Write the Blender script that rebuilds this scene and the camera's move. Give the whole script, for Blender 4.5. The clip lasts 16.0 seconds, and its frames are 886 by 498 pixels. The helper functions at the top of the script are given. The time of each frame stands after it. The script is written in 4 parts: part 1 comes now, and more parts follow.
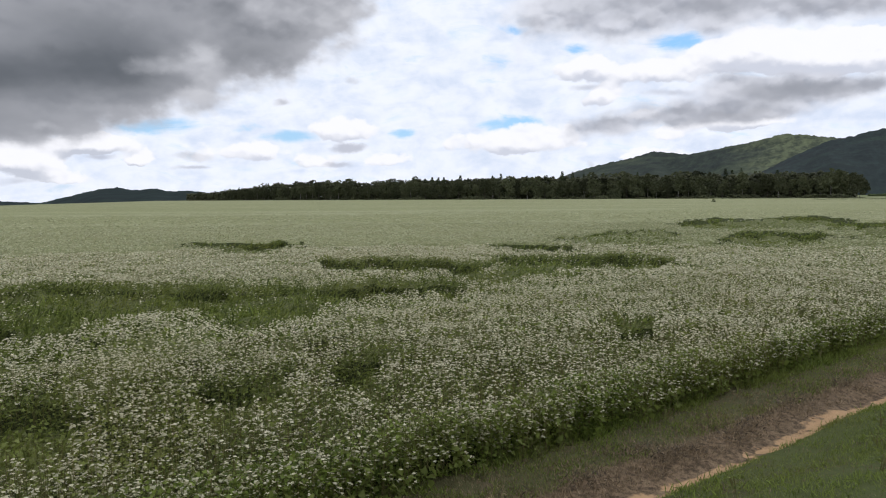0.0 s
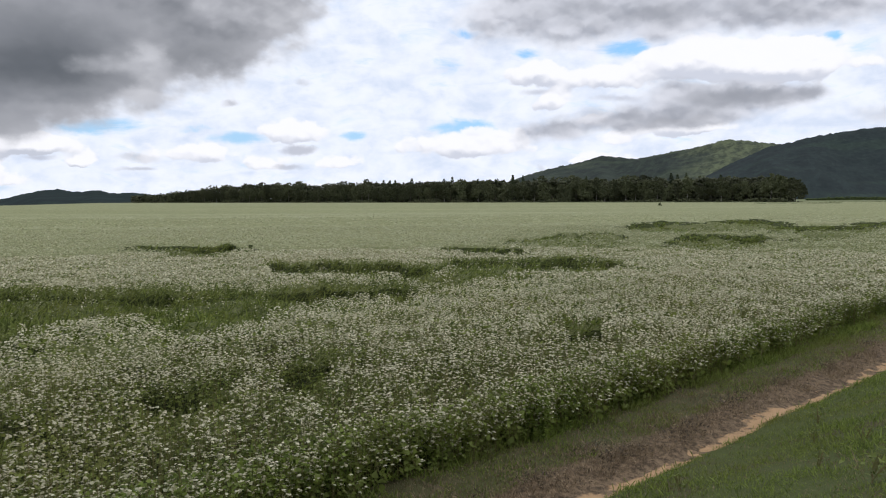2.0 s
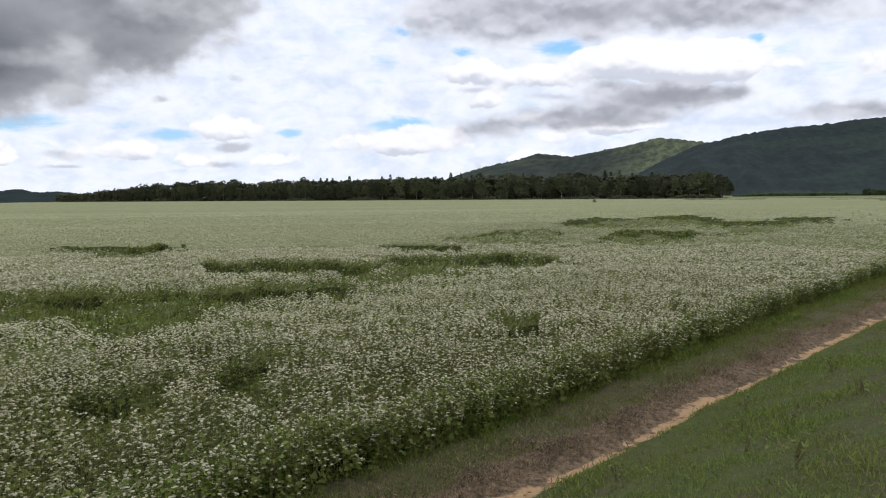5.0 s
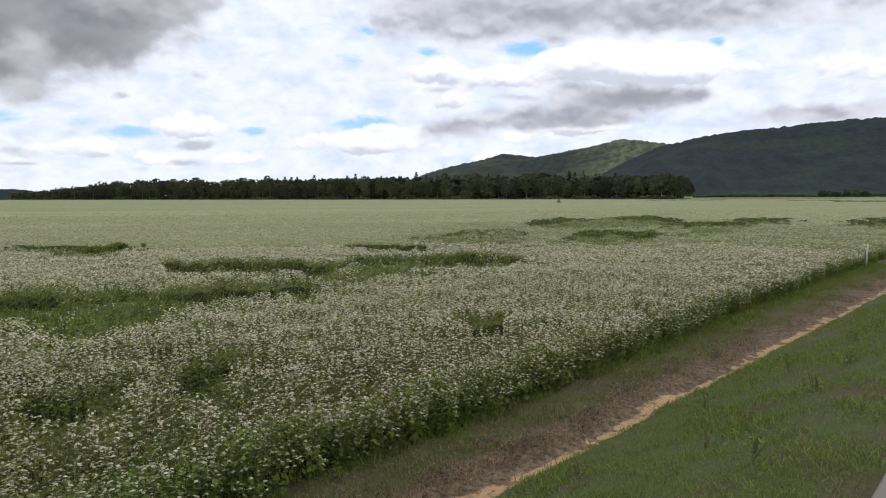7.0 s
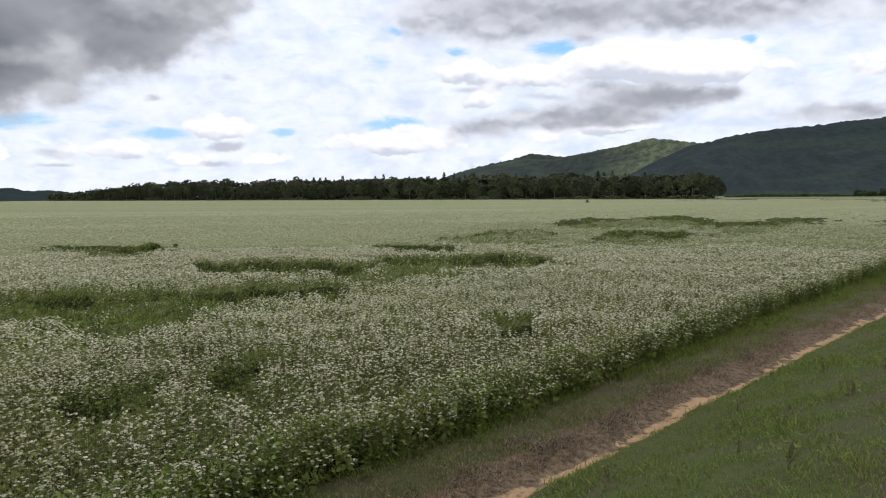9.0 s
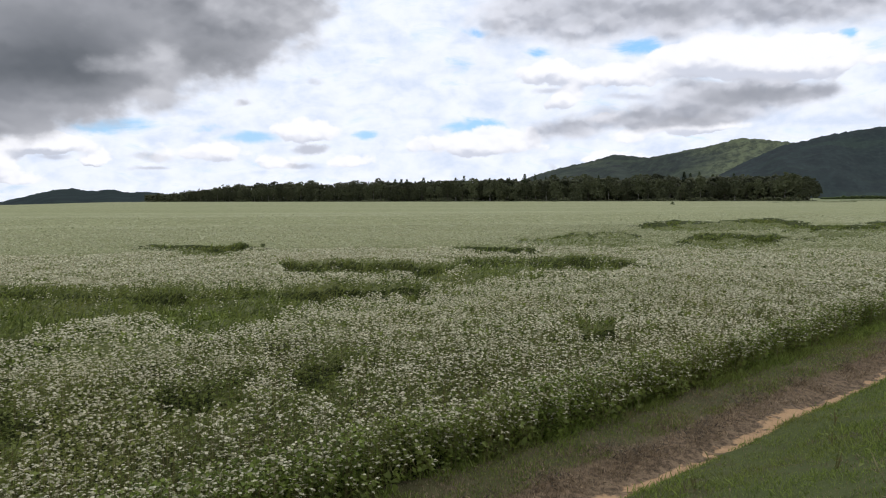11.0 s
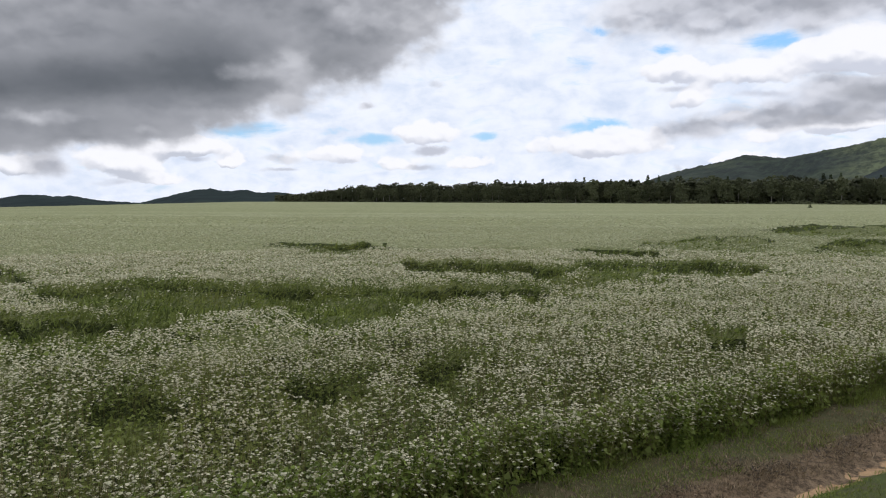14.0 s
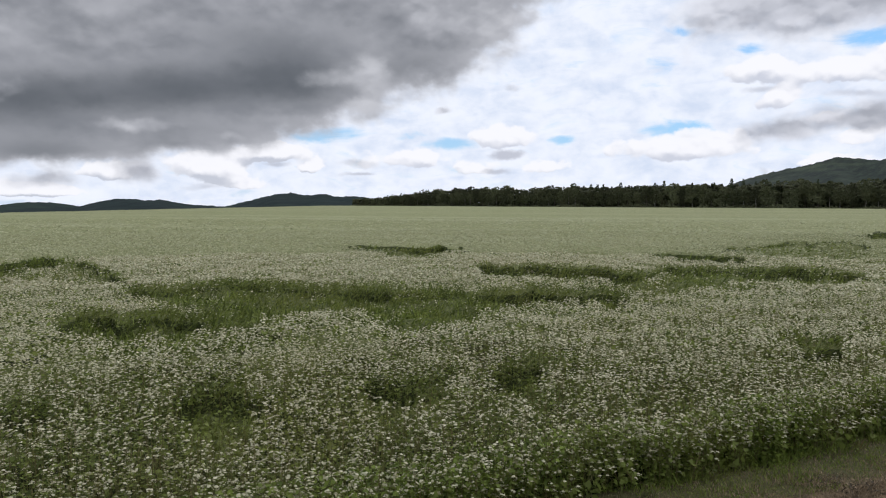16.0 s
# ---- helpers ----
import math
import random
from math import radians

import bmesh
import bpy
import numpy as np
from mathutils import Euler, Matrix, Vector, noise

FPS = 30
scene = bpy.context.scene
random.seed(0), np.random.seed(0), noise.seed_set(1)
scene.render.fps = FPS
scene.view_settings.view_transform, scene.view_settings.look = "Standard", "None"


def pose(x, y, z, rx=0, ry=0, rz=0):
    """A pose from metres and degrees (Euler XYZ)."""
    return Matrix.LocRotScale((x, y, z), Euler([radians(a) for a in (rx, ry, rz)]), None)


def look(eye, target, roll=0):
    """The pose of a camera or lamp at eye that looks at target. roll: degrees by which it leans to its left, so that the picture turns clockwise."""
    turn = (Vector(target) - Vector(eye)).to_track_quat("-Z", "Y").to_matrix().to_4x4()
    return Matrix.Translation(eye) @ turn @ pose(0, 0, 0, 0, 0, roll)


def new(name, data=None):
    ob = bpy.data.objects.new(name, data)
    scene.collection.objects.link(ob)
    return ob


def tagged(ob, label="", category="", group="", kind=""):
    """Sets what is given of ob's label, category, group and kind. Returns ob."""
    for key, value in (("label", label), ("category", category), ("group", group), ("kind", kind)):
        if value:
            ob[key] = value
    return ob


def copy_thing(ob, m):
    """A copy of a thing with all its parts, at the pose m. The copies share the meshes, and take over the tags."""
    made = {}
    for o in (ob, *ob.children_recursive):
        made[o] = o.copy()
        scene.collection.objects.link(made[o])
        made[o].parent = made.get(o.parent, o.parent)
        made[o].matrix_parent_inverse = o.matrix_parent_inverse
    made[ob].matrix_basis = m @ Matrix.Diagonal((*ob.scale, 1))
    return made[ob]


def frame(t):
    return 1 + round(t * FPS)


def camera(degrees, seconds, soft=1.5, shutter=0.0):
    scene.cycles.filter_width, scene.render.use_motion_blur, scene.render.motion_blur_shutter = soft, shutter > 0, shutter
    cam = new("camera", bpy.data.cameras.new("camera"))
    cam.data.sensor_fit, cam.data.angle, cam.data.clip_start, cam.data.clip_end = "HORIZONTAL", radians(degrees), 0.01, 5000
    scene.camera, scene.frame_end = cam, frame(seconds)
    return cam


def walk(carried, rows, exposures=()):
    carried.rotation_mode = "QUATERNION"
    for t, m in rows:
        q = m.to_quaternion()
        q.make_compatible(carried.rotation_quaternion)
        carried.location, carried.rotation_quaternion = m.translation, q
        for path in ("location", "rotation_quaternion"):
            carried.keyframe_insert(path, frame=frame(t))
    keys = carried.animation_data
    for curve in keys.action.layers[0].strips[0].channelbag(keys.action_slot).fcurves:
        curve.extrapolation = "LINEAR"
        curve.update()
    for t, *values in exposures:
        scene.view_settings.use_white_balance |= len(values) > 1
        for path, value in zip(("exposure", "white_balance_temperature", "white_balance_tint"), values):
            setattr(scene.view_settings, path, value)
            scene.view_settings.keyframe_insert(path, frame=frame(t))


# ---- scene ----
cam = camera(61.77, 16.0, soft=1.1)
EYE = 2.8
ROWS = [
    (0.0, 0.000, -0.000, -0.000, 0.00, -4.05, 0.45),
    (0.5, 0.006, -0.001, -0.001, -0.91, -4.00, 0.45),
    (1.0, 0.009, -0.000, -0.000, -1.84, -3.95, 0.44),
    (1.5, 0.014, 0.000, 0.001, -2.76, -3.90, 0.38),
    (2.0, 0.011, 0.003, 0.002, -3.74, -3.84, 0.27),
    (2.5, 0.008, 0.008, -0.003, -4.69, -3.81, 0.20),
    (3.0, 0.011, 0.012, -0.006, -5.57, -3.82, 0.17),
    (3.5, 0.016, 0.014, -0.006, -6.36, -3.87, 0.24),
    (4.0, 0.016, 0.015, -0.006, -7.10, -3.95, 0.40),
    (6.5, 0.029, 0.019, -0.007, -10.55, -4.10, 0.29),
    (7.0, 0.031, 0.022, -0.007, -11.16, -4.10, 0.23),
    (7.5, 0.026, 0.024, -0.005, -11.33, -4.10, 0.21),
    (8.0, 0.029, 0.022, -0.006, -11.00, -4.10, 0.20),
    (8.5, 0.028, 0.026, -0.009, -10.22, -4.09, 0.25),
    (9.0, 0.021, 0.031, -0.004, -9.02, -4.07, 0.35),
    (11.5, -0.016, 0.034, 0.005, -1.29, -3.88, 0.18),
    (12.0, -0.032, 0.033, 0.008, 0.19, -3.85, 0.06),
    (12.5, -0.042, 0.026, 0.009, 1.70, -3.83, -0.01),
    (13.0, -0.044, 0.023, 0.007, 3.24, -3.81, 0.00),
    (13.5, -0.050, 0.025, 0.003, 4.77, -3.82, -0.02),
    (14.0, -0.056, 0.030, 0.001, 6.28, -3.80, -0.03),
    (14.5, -0.069, 0.036, -0.004, 7.76, -3.77, -0.02),
    (15.0, -0.087, 0.045, -0.011, 9.23, -3.66, -0.03),
    (15.5, -0.094, 0.053, -0.009, 10.70, -3.55, -0.04),
    (16.0, -0.111, 0.053, -0.015, 12.09, -3.49, -0.07),
]
walk(cam, [(t, pose(x, y, EYE + z, 90 + pitch, roll, yaw)) for t, x, y, z, yaw, pitch, roll in ROWS],
     exposures=[(0.0, -0.02), (4.0, 0.0), (7.5, 0.03), (9.0, 0.03), (12.0, 0.0), (16.0, -0.06)])

# ---- world: broken cloud over a Nishita sky, and a soft sun ----
SUN_EL, SUN_AZ = 54.0, 75.0
world = bpy.data.worlds.new("sky")
scene.world = world
world.use_nodes = True


class Graph:
    """Small helper for node trees: every call adds a node and returns its output."""

    def __init__(self, tree):
        self.tree = tree
        tree.nodes.clear()

    def node(self, kind, ins=(), out=0, **props):
        n = self.tree.nodes.new(kind)
        for k, val in props.items():
            if k == "operation":
                n.operation = val
            elif k == "data_type":
                n.data_type = val
            elif k == "interpolation_type":
                n.interpolation_type = val
            elif k == "blend_type":
                n.blend_type = val
            elif k == "noise_dimensions":
                n.noise_dimensions = val
            elif k == "sky_type":
                n.sky_type = val
            elif k == "feature":
                n.feature = val
        for k, val in (ins.items() if isinstance(ins, dict) else enumerate(ins)):
            if val is None:
                continue
            if isinstance(val, bpy.types.NodeSocket):
                self.tree.links.new(val, n.inputs[k])
            else:
                n.inputs[k].default_value = val
        return n.outputs[out] if len(n.outputs) else None

    def math(self, op, *ins):
        return self.node("ShaderNodeMath", ins, operation=op)

    def vec(self, op, a, b=None, out=0):
        return self.node("ShaderNodeVectorMath", (a, b), out=out, operation=op)

    def noise(self, vector, scale, detail=4.0, rough=0.55, distort=0.0, out=0):
        return self.node("ShaderNodeTexNoise", {"Vector": vector, "Scale": scale, "Detail": detail, "Roughness": rough, "Distortion": distort}, out=out)

    def span(self, val, a, b, c=0.0, d=1.0, smooth=True):
        return self.node("ShaderNodeMapRange", (val, a, b, c, d), interpolation_type="SMOOTHSTEP" if smooth else "LINEAR")

    def mix(self, fac, a, b):
        n = self.tree.nodes.new("ShaderNodeMix")
        n.data_type = "RGBA"
        n.clamp_factor = True
        for sock, val in ((n.inputs[0], fac), (n.inputs[6], a), (n.inputs[7], b)):
            if isinstance(val, bpy.types.NodeSocket):
                self.tree.links.new(val, sock)
            else:
                sock.default_value = (*val, 1.0) if isinstance(val, tuple) and len(val) == 3 else val
        return n.outputs[2]


def build_sky():
    g = Graph(world.node_tree)
    direction = g.node("ShaderNodeTexCoord", out=0)
    sep = g.tree.nodes.new("ShaderNodeSeparateXYZ")
    g.tree.links.new(direction, sep.inputs[0])
    x, y, z = sep.outputs
    az = g.math("MULTIPLY", g.math("ARCTAN2", x, y), 57.2958)
    el = g.math("MULTIPLY", g.math("ARCSINE", z), 57.2958)
    flat = g.node("ShaderNodeCombineXYZ", (az, el, 0.0))
    plane = g.vec("MULTIPLY", flat, (0.14, 0.19, 1.0))
    slow = g.noise(plane, 1.6, 3.0, 0.5, out=1)
    fine = g.noise(plane, 7.0, 4.0, 0.55, out=1)
    here = g.vec("ADD", flat, g.vec("MULTIPLY", g.vec("SUBTRACT", slow, (0.5, 0.5, 0.5)), (2.6, 1.0, 0.0)))
    here = g.vec("ADD", here, g.vec("MULTIPLY", g.vec("SUBTRACT", fine, (0.5, 0.5, 0.5)), (0.9, 0.5, 0.0)))

    def lobes(place, scale, detail):
        """Rounded heaps upon heaps, as the tops of cumulus have them."""
        return g.math("SUBTRACT", 1.0, g.node("ShaderNodeTexVoronoi", {"Vector": place, "Scale": scale, "Detail": detail, "Roughness": 0.55, "Lacunarity": 2.3, "Smoothness": 0.35}, feature="SMOOTH_F1"))

    heaps = g.vec("ADD", g.vec("MULTIPLY", flat, (0.85, 1.15, 1.0)), g.vec("MULTIPLY", fine, (0.7, 0.7, 0.0)))
    bulge = lobes(heaps, 0.50, 1.4)
    relief = g.math("SUBTRACT", bulge, lobes(g.vec("ADD", heaps, (0.12, 0.42, 0.0)), 0.50, 1.4))
    vast = lobes(g.vec("MULTIPLY", heaps, (0.8, 1.25, 1.0)), 0.21, 2.0)
    vast_relief = g.math("SUBTRACT", vast, lobes(g.vec("MULTIPLY", g.vec("ADD", heaps, (0.2, 1.1, 0.0)), (0.8, 1.25, 1.0)), 0.21, 2.0))
    billow = g.noise(plane, 2.6, 8.0, 0.56, 0.2)
    wisp = g.noise(g.vec("MULTIPLY", flat, (0.10, 0.30, 1.0)), 2.2, 7.0, 0.58, 0.6)
    soft = g.noise(plane, 1.7, 4.0, 0.5, 0.1)
    rag = g.math("ADD", g.math("MULTIPLY", g.math("SUBTRACT", bulge, 0.28), 0.50), g.math("MULTIPLY", g.math("SUBTRACT", billow, 0.5), 0.6))
    sway = g.math("ADD", g.math("MULTIPLY", g.math("SUBTRACT", soft, 0.5), 1.1), g.math("MULTIPLY", rag, 0.30))

    def field(rows, place, flat_base=0.0):
        """How deep a direction lies inside a bank of clouds; neighbouring banks run together."""
        total = None
        for cx, cy, rx, ry, power in rows:
            d = g.vec("MULTIPLY", g.vec("SUBTRACT", place, (cx, cy, 0.0)), (1 / rx, 1 / ry, 0.0))
            if flat_base:
                d = g.vec("ADD", d, g.vec("MULTIPLY", g.vec("MINIMUM", d, (0.0, 0.0, 0.0)), (0.0, flat_base, 0.0)))
            f = g.math("MULTIPLY", g.math("EXPONENT", g.math("MULTIPLY", g.vec("DOT_PRODUCT", d, d, out=1), -0.8)), power)
            total = f if total is None else g.math("ADD", total, f)
        return total

    # thin bright veil, with rifts that show the air
    veil = g.math("ADD", g.math("MULTIPLY", relief, 0.12), g.math("ADD", g.math("MULTIPLY", g.math("SUBTRACT", wisp, 0.5), 0.6), g.math("MULTIPLY", g.math("SUBTRACT", billow, 0.5), 0.8)))
    col = g.mix(g.span(veil, -0.30, 0.14), (0.68, 0.77, 0.92), (0.93, 0.97, 1.04))
    sky = g.node("ShaderNodeTexSky", sky_type="NISHITA")
    n = sky.node
    n.sun_disc, n.sun_elevation, n.sun_rotation = False, radians(SUN_EL), radians(SUN_AZ)
    air = g.mix(0.55, g.vec("MULTIPLY", sky, (0.105, 0.142, 0.168)), (0.27, 0.60, 0.98))
    rift = g.math("ADD", field(BLUE_GAP, here), g.math("MULTIPLY", g.math("SUBTRACT", g.math("ADD", g.math("MULTIPLY", wisp, 0.7), g.math("MULTIPLY", billow, 0.3)), 0.5), 2.6))
    thin = g.math("MULTIPLY", g.span(wisp, 0.55, 0.74), g.span(el, 16.0, 4.0, 0.30, 0.42))
    col = g.mix(g.math("MAXIMUM", g.math("MULTIPLY", g.span(rift, 0.26, 0.95), g.span(el, 2.5, 9.0, 0.78, 0.95)), thin), col, air)
    # heaped white clouds with dim flat bases
    for rows, shade in ((LOW_PUFF, (0.58, 0.61, 0.68)), (WHITE_PUFF, (0.64, 0.67, 0.75))):
        depth = g.math("ADD", field(rows, here, 0.8), rag)
        rise = g.math("SUBTRACT", field(rows, here, 0.8), field(rows, g.vec("ADD", here, (0.25, 0.55, 0.0)), 0.8))
        facing = g.math("ADD", g.math("MULTIPLY", rise, 0.75), g.math("MULTIPLY", relief, 0.45))
        puff = g.mix(g.span(facing, -0.36, 0.16), shade, (1.0, 1.0, 1.02))
        col = g.mix(g.math("MULTIPLY", g.span(depth, 0.38, 0.56), 0.94), col, puff)
    base = g.math("ADD", field(PUFF_BASE, here), g.math("MULTIPLY", rag, 0.5))
    col = g.mix(g.math("MULTIPLY", g.span(base, 0.30, 0.85), 0.80), col, (0.50, 0.52, 0.59))
    # grey banks
    bank = g.math("ADD", field(GREY_CLOUD, here), g.math("MULTIPLY", sway, 0.9))
    lit = g.math("ADD", g.math("MULTIPLY", relief, 0.4), g.math("MULTIPLY", vast_relief, 0.5))
    grey = g.mix(g.span(lit, -0.34, 0.26), (0.36, 0.375, 0.42), (0.74, 0.755, 0.81))
    grey = g.mix(g.math("MULTIPLY", g.span(bank, 0.75, 1.5), 0.7), grey, (0.255, 0.268, 0.30))
    col = g.mix(g.math("MULTIPLY", g.span(bank, 0.28, 0.86), 0.90), col, grey)
    # the heavy cloud
    mass = g.math("ADD", field(HEAVY_CLOUD, here), sway)
    tone = g.math("ADD", g.math("MULTIPLY", vast_relief, 0.35), g.math("ADD", g.math("MULTIPLY", relief, 0.10), g.math("MULTIPLY", g.math("SUBTRACT", soft, 0.5), 0.8)))
    heavy = g.mix(g.span(tone, -0.36, 0.36), (0.225, 0.238, 0.262), (0.43, 0.44, 0.468))
    belly = g.math("ADD", field(DARK_BELLY, here), g.math("MULTIPLY", tone, 0.9))
    heavy = g.mix(g.math("MULTIPLY", g.span(belly, 0.20, 1.25), 0.90), heavy, (0.098, 0.112, 0.128))
    seam = g.math("ADD", field(PALE_SEAM, here), g.math("MULTIPLY", rag, 0.7))
    heavy = g.mix(g.math("MULTIPLY", g.span(seam, 0.15, 1.0), 0.80), heavy, g.mix(g.span(tone, -0.25, 0.25), (0.40, 0.41, 0.44), (0.68, 0.69, 0.72)))
    heavy = g.mix(g.math("MULTIPLY", g.span(mass, 0.90, 0.38), 0.70), heavy, (0.60, 0.61, 0.645))
    col = g.mix(g.span(mass, 0.26, 0.66), col, heavy)
    # overhead and behind, the same broken cloud goes on
    above = g.span(el, 16.0, 30.0)
    over = g.noise(direction, 2.0, 7.0, 0.55)
    col = g.mix(above, col, g.mix(g.span(over, 0.35, 0.65), (0.34, 0.36, 0.40), (0.95, 0.96, 1.0)))
    col = g.vec("MULTIPLY", col, (0.997, 1.0, 1.035))
    bg = g.node("ShaderNodeBackground", {"Color": col, "Strength": SKY_STRENGTH})
    g.node("ShaderNodeOutputWorld", {"Surface": bg})


SKY_STRENGTH = 1.0
HEAVY_CLOUD = [
    (-41.9, 12.7, 8.6, 7.12, 1.1), (-27.3, 14.4, 9.2, 7.55, 1), (-17.3, 16.5, 3.0, 4.59, 0.7), (-13.0, 12.2, 3.9, 3.4, 0.85), (-42.1, 3.9, 7.3, 1.0, 0.9), (-31.0, 5.0, 4.6, 0.85, 0.7),
    (-12.0, 21.0, 11.2, 4.6, 0.9), (-8.0, 14.5, 4.0, 2.6, 0.55), (-36.0, 5.9, 9.0, 0.9, 0.5), (-22.5, 8.6, 5.0, 1.9, 0.8), (-33.0, 7.6, 6.0, 1.6, 0.6),
]
DARK_BELLY = [
    (-42.1, 6.8, 5.5, 1.89, 1), (-31.9, 8.2, 5.6, 1.76, 1), (-23.2, 9.3, 4.5, 1.93, 0.9), (-25.0, 12.1, 7.8, 1.77, 0.5), (-13.5, 9.8, 3.4, 1.65, 0.55), (-40.5, 3.4, 4.3, 0.88, 0.6),
    (-31.4, 5.0, 5.1, 0.80, 0.35),
]
PALE_SEAM = [
    (-17.3, 9.7, 1.3, 2.4, 0.8), (-20.5, 9.4, 2.5, 0.8, 0.7), (-13.6, 13.8, 2.2, 1.4, 0.6), (-34.2, 5.5, 2.9, 0.47, 0.9), (-27.9, 4.9, 1.0, 0.37, 0.7), (-18.6, 7.3, 1.7, 0.52, 0.9),
    (-41.8, 12.3, 5.7, 1.39, 0.5), (-8.5, 14.2, 4.5, 3.0, 0.8),
]
GREY_CLOUD = [
    (10.9, 13.7, 5.8, 2.88, 1), (20.2, 13.6, 4.7, 2.14, 1), (29.0, 12.9, 5.7, 1.78, 0.95), (40.5, 12.8, 7.0, 1.92, 0.6), (22.8, 7.2, 5.1, 1.32, 1.1), (27.2, 7.2, 3.9, 0.56, 0.8),
    (12.0, 5.0, 1.9, 0.94, 1), (16.7, 5.6, 3.2, 1.02, 0.7), (22.4, 5.7, 3.7, 0.59, 0.7), (38.5, 5.6, 6.2, 0.75, 0.9), (-34.2, 2.3, 1.6, 0.93, 0.9), (-40.7, 1.6, 2.8, 0.66, 0.8),
    (-12.0, 7.2, 0.9, 0.32, 0.9), (-6.6, 8.8, 1.1, 0.35, 0.5), (-18.4, 3.1, 2.2, 0.41, 0.6),
]
BLUE_GAP = [
    (17.9, 10.9, 1.7, 0.60, 0.9), (5.6, 12.4, 1.8, 0.44, 0.7), (9.8, 10.9, 1.4, 0.46, 0.7), (4.2, 10.1, 1.5, 0.74, 0.6), (5.3, 5.5, 2.9, 0.60, 1.1), (-11.4, 4.5, 1.9, 0.45, 1.1),
    (-3.0, 4.8, 1.3, 0.38, 0.8), (-14.3, 5.3, 1.4, 0.37, 0.8), (-22.0, 5.3, 3.2, 0.7, 0.8),
    (30.8, 10.7, 0.7, 0.38, 1),
]
WHITE_PUFF = [
    (10.8, 9.3, 2.3, 1.28, 1), (16.3, 8.8, 3.0, 1.39, 0.9), (22.0, 9.8, 3.0, 1.68, 1), (27.7, 9.0, 3.4, 1.65, 1), (12.0, 7.2, 1.4, 0.99, 1), (15.4, 5.9, 1.5, 0.92, 0.8),
    (-7.3, 4.9, 2.5, 1.29, 1.1), (5.6, 4.0, 5.2, 1.64, 1), (-14.2, 3.4, 2.2, 1.25, 0.9), (20.8, 5.4, 2.1, 0.83, 0.6), (16.7, 4.2, 2.4, 0.76, 0.7), (27.0, 9.1, 6.4, 1.49, 0.8),
    (22.8, 5.0, 3.1, 0.73, 0.8),
]
LOW_PUFF = [
    (-24.9, 3.8, 1.9, 0.98, 1.4), (-21.9, 2.7, 1.0, 0.53, 0.9), (-29.5, 2.5, 2.9, 1.27, 1.3), (-36.6, 2.2, 1.8, 1.07, 1.2), (-40.4, 0.8, 2.5, 0.57, 1.2), (-26.8, 1.3, 3.0, 0.73, 0.8),
    (-3.6, 2.7, 2.6, 0.75, 0.8), (-10.0, 2.7, 2.1, 1.06, 0.7), (-45.8, 1.2, 3.2, 0.89, 0.9), (40.3, 8.3, 4.1, 1.82, 0.6), (-18.4, 3.3, 2.9, 1.12, 0.5), (15.3, 2.8, 4.2, 0.93, 0.7),
]
PUFF_BASE = [
    (-7.2, 3.7, 1.4, 0.36, 1), (10.8, 8.0, 1.5, 0.29, 0.7), (-7.9, 2.5, 1.7, 0.32, 0.8), (-24.8, 3.0, 1.5, 0.29, 0.8), (5.7, 4.9, 1.5, 0.32, 0.5), (16.7, 7.4, 2.4, 0.40, 0.7),
    (-18.6, 2.3, 1.6, 0.20, 0.7), (11.2, 2.4, 0.6, 0.42, 0.6), (-29.7, 1.2, 2.7, 0.37, 0.7),
]
build_sky()

sun = new("sun", bpy.data.lights.new("sun", "SUN"))
sun.data.energy, sun.data.angle, sun.data.color = 1.0, radians(14), (1.0, 0.95, 0.87)
sun.matrix_world = look((0, 0, 50), (-math.sin(radians(SUN_AZ)) * 50 / math.tan(radians(SUN_EL)), -math.cos(radians(SUN_AZ)) * 50 / math.tan(radians(SUN_EL)), 0))


# ---- materials ----
def material(name, build):
    m = bpy.data.materials.new(name)
    m.use_nodes = True
    g = Graph(m.node_tree)
    surface = build(g)
    g.node("ShaderNodeOutputMaterial", {"Surface": surface})
    return m


def principled(g, color, rough=0.8, normal=None, spec=0.3, sheer=None):
    ins = {"Base Color": color, "Roughness": rough, "Specular IOR Level": spec}
    if normal is not None:
        ins["Normal"] = normal
    return g.node("ShaderNodeBsdfPrincipled", ins)


def bump(g, height, strength, distance):
    return g.node("ShaderNodeBump", {"Height": height, "Strength": strength, "Distance": distance})


def island(g):
    return g.node("ShaderNodeNewGeometry", out=8)


def leafy(name, dark, light, extra=None, translucent=0.35, rough=0.6):
    """Thin leaves that vary from piece to piece and let some light through."""

    def build(g):
        rnd = island(g)
        place = g.node("ShaderNodeTexCoord", out=3)
        drift = g.noise(place, 0.35, 3.0)
        col = g.mix(rnd, dark, light)
        if extra:
            col = g.mix(g.math("MULTIPLY", g.span(drift, 0.45, 0.75), 0.6), col, extra)
        a = principled(g, col, rough)
        b = g.node("ShaderNodeBsdfTranslucent", {"Color": col})
        return g.node("ShaderNodeMixShader", (translucent, a, b))

    return material(name, build)


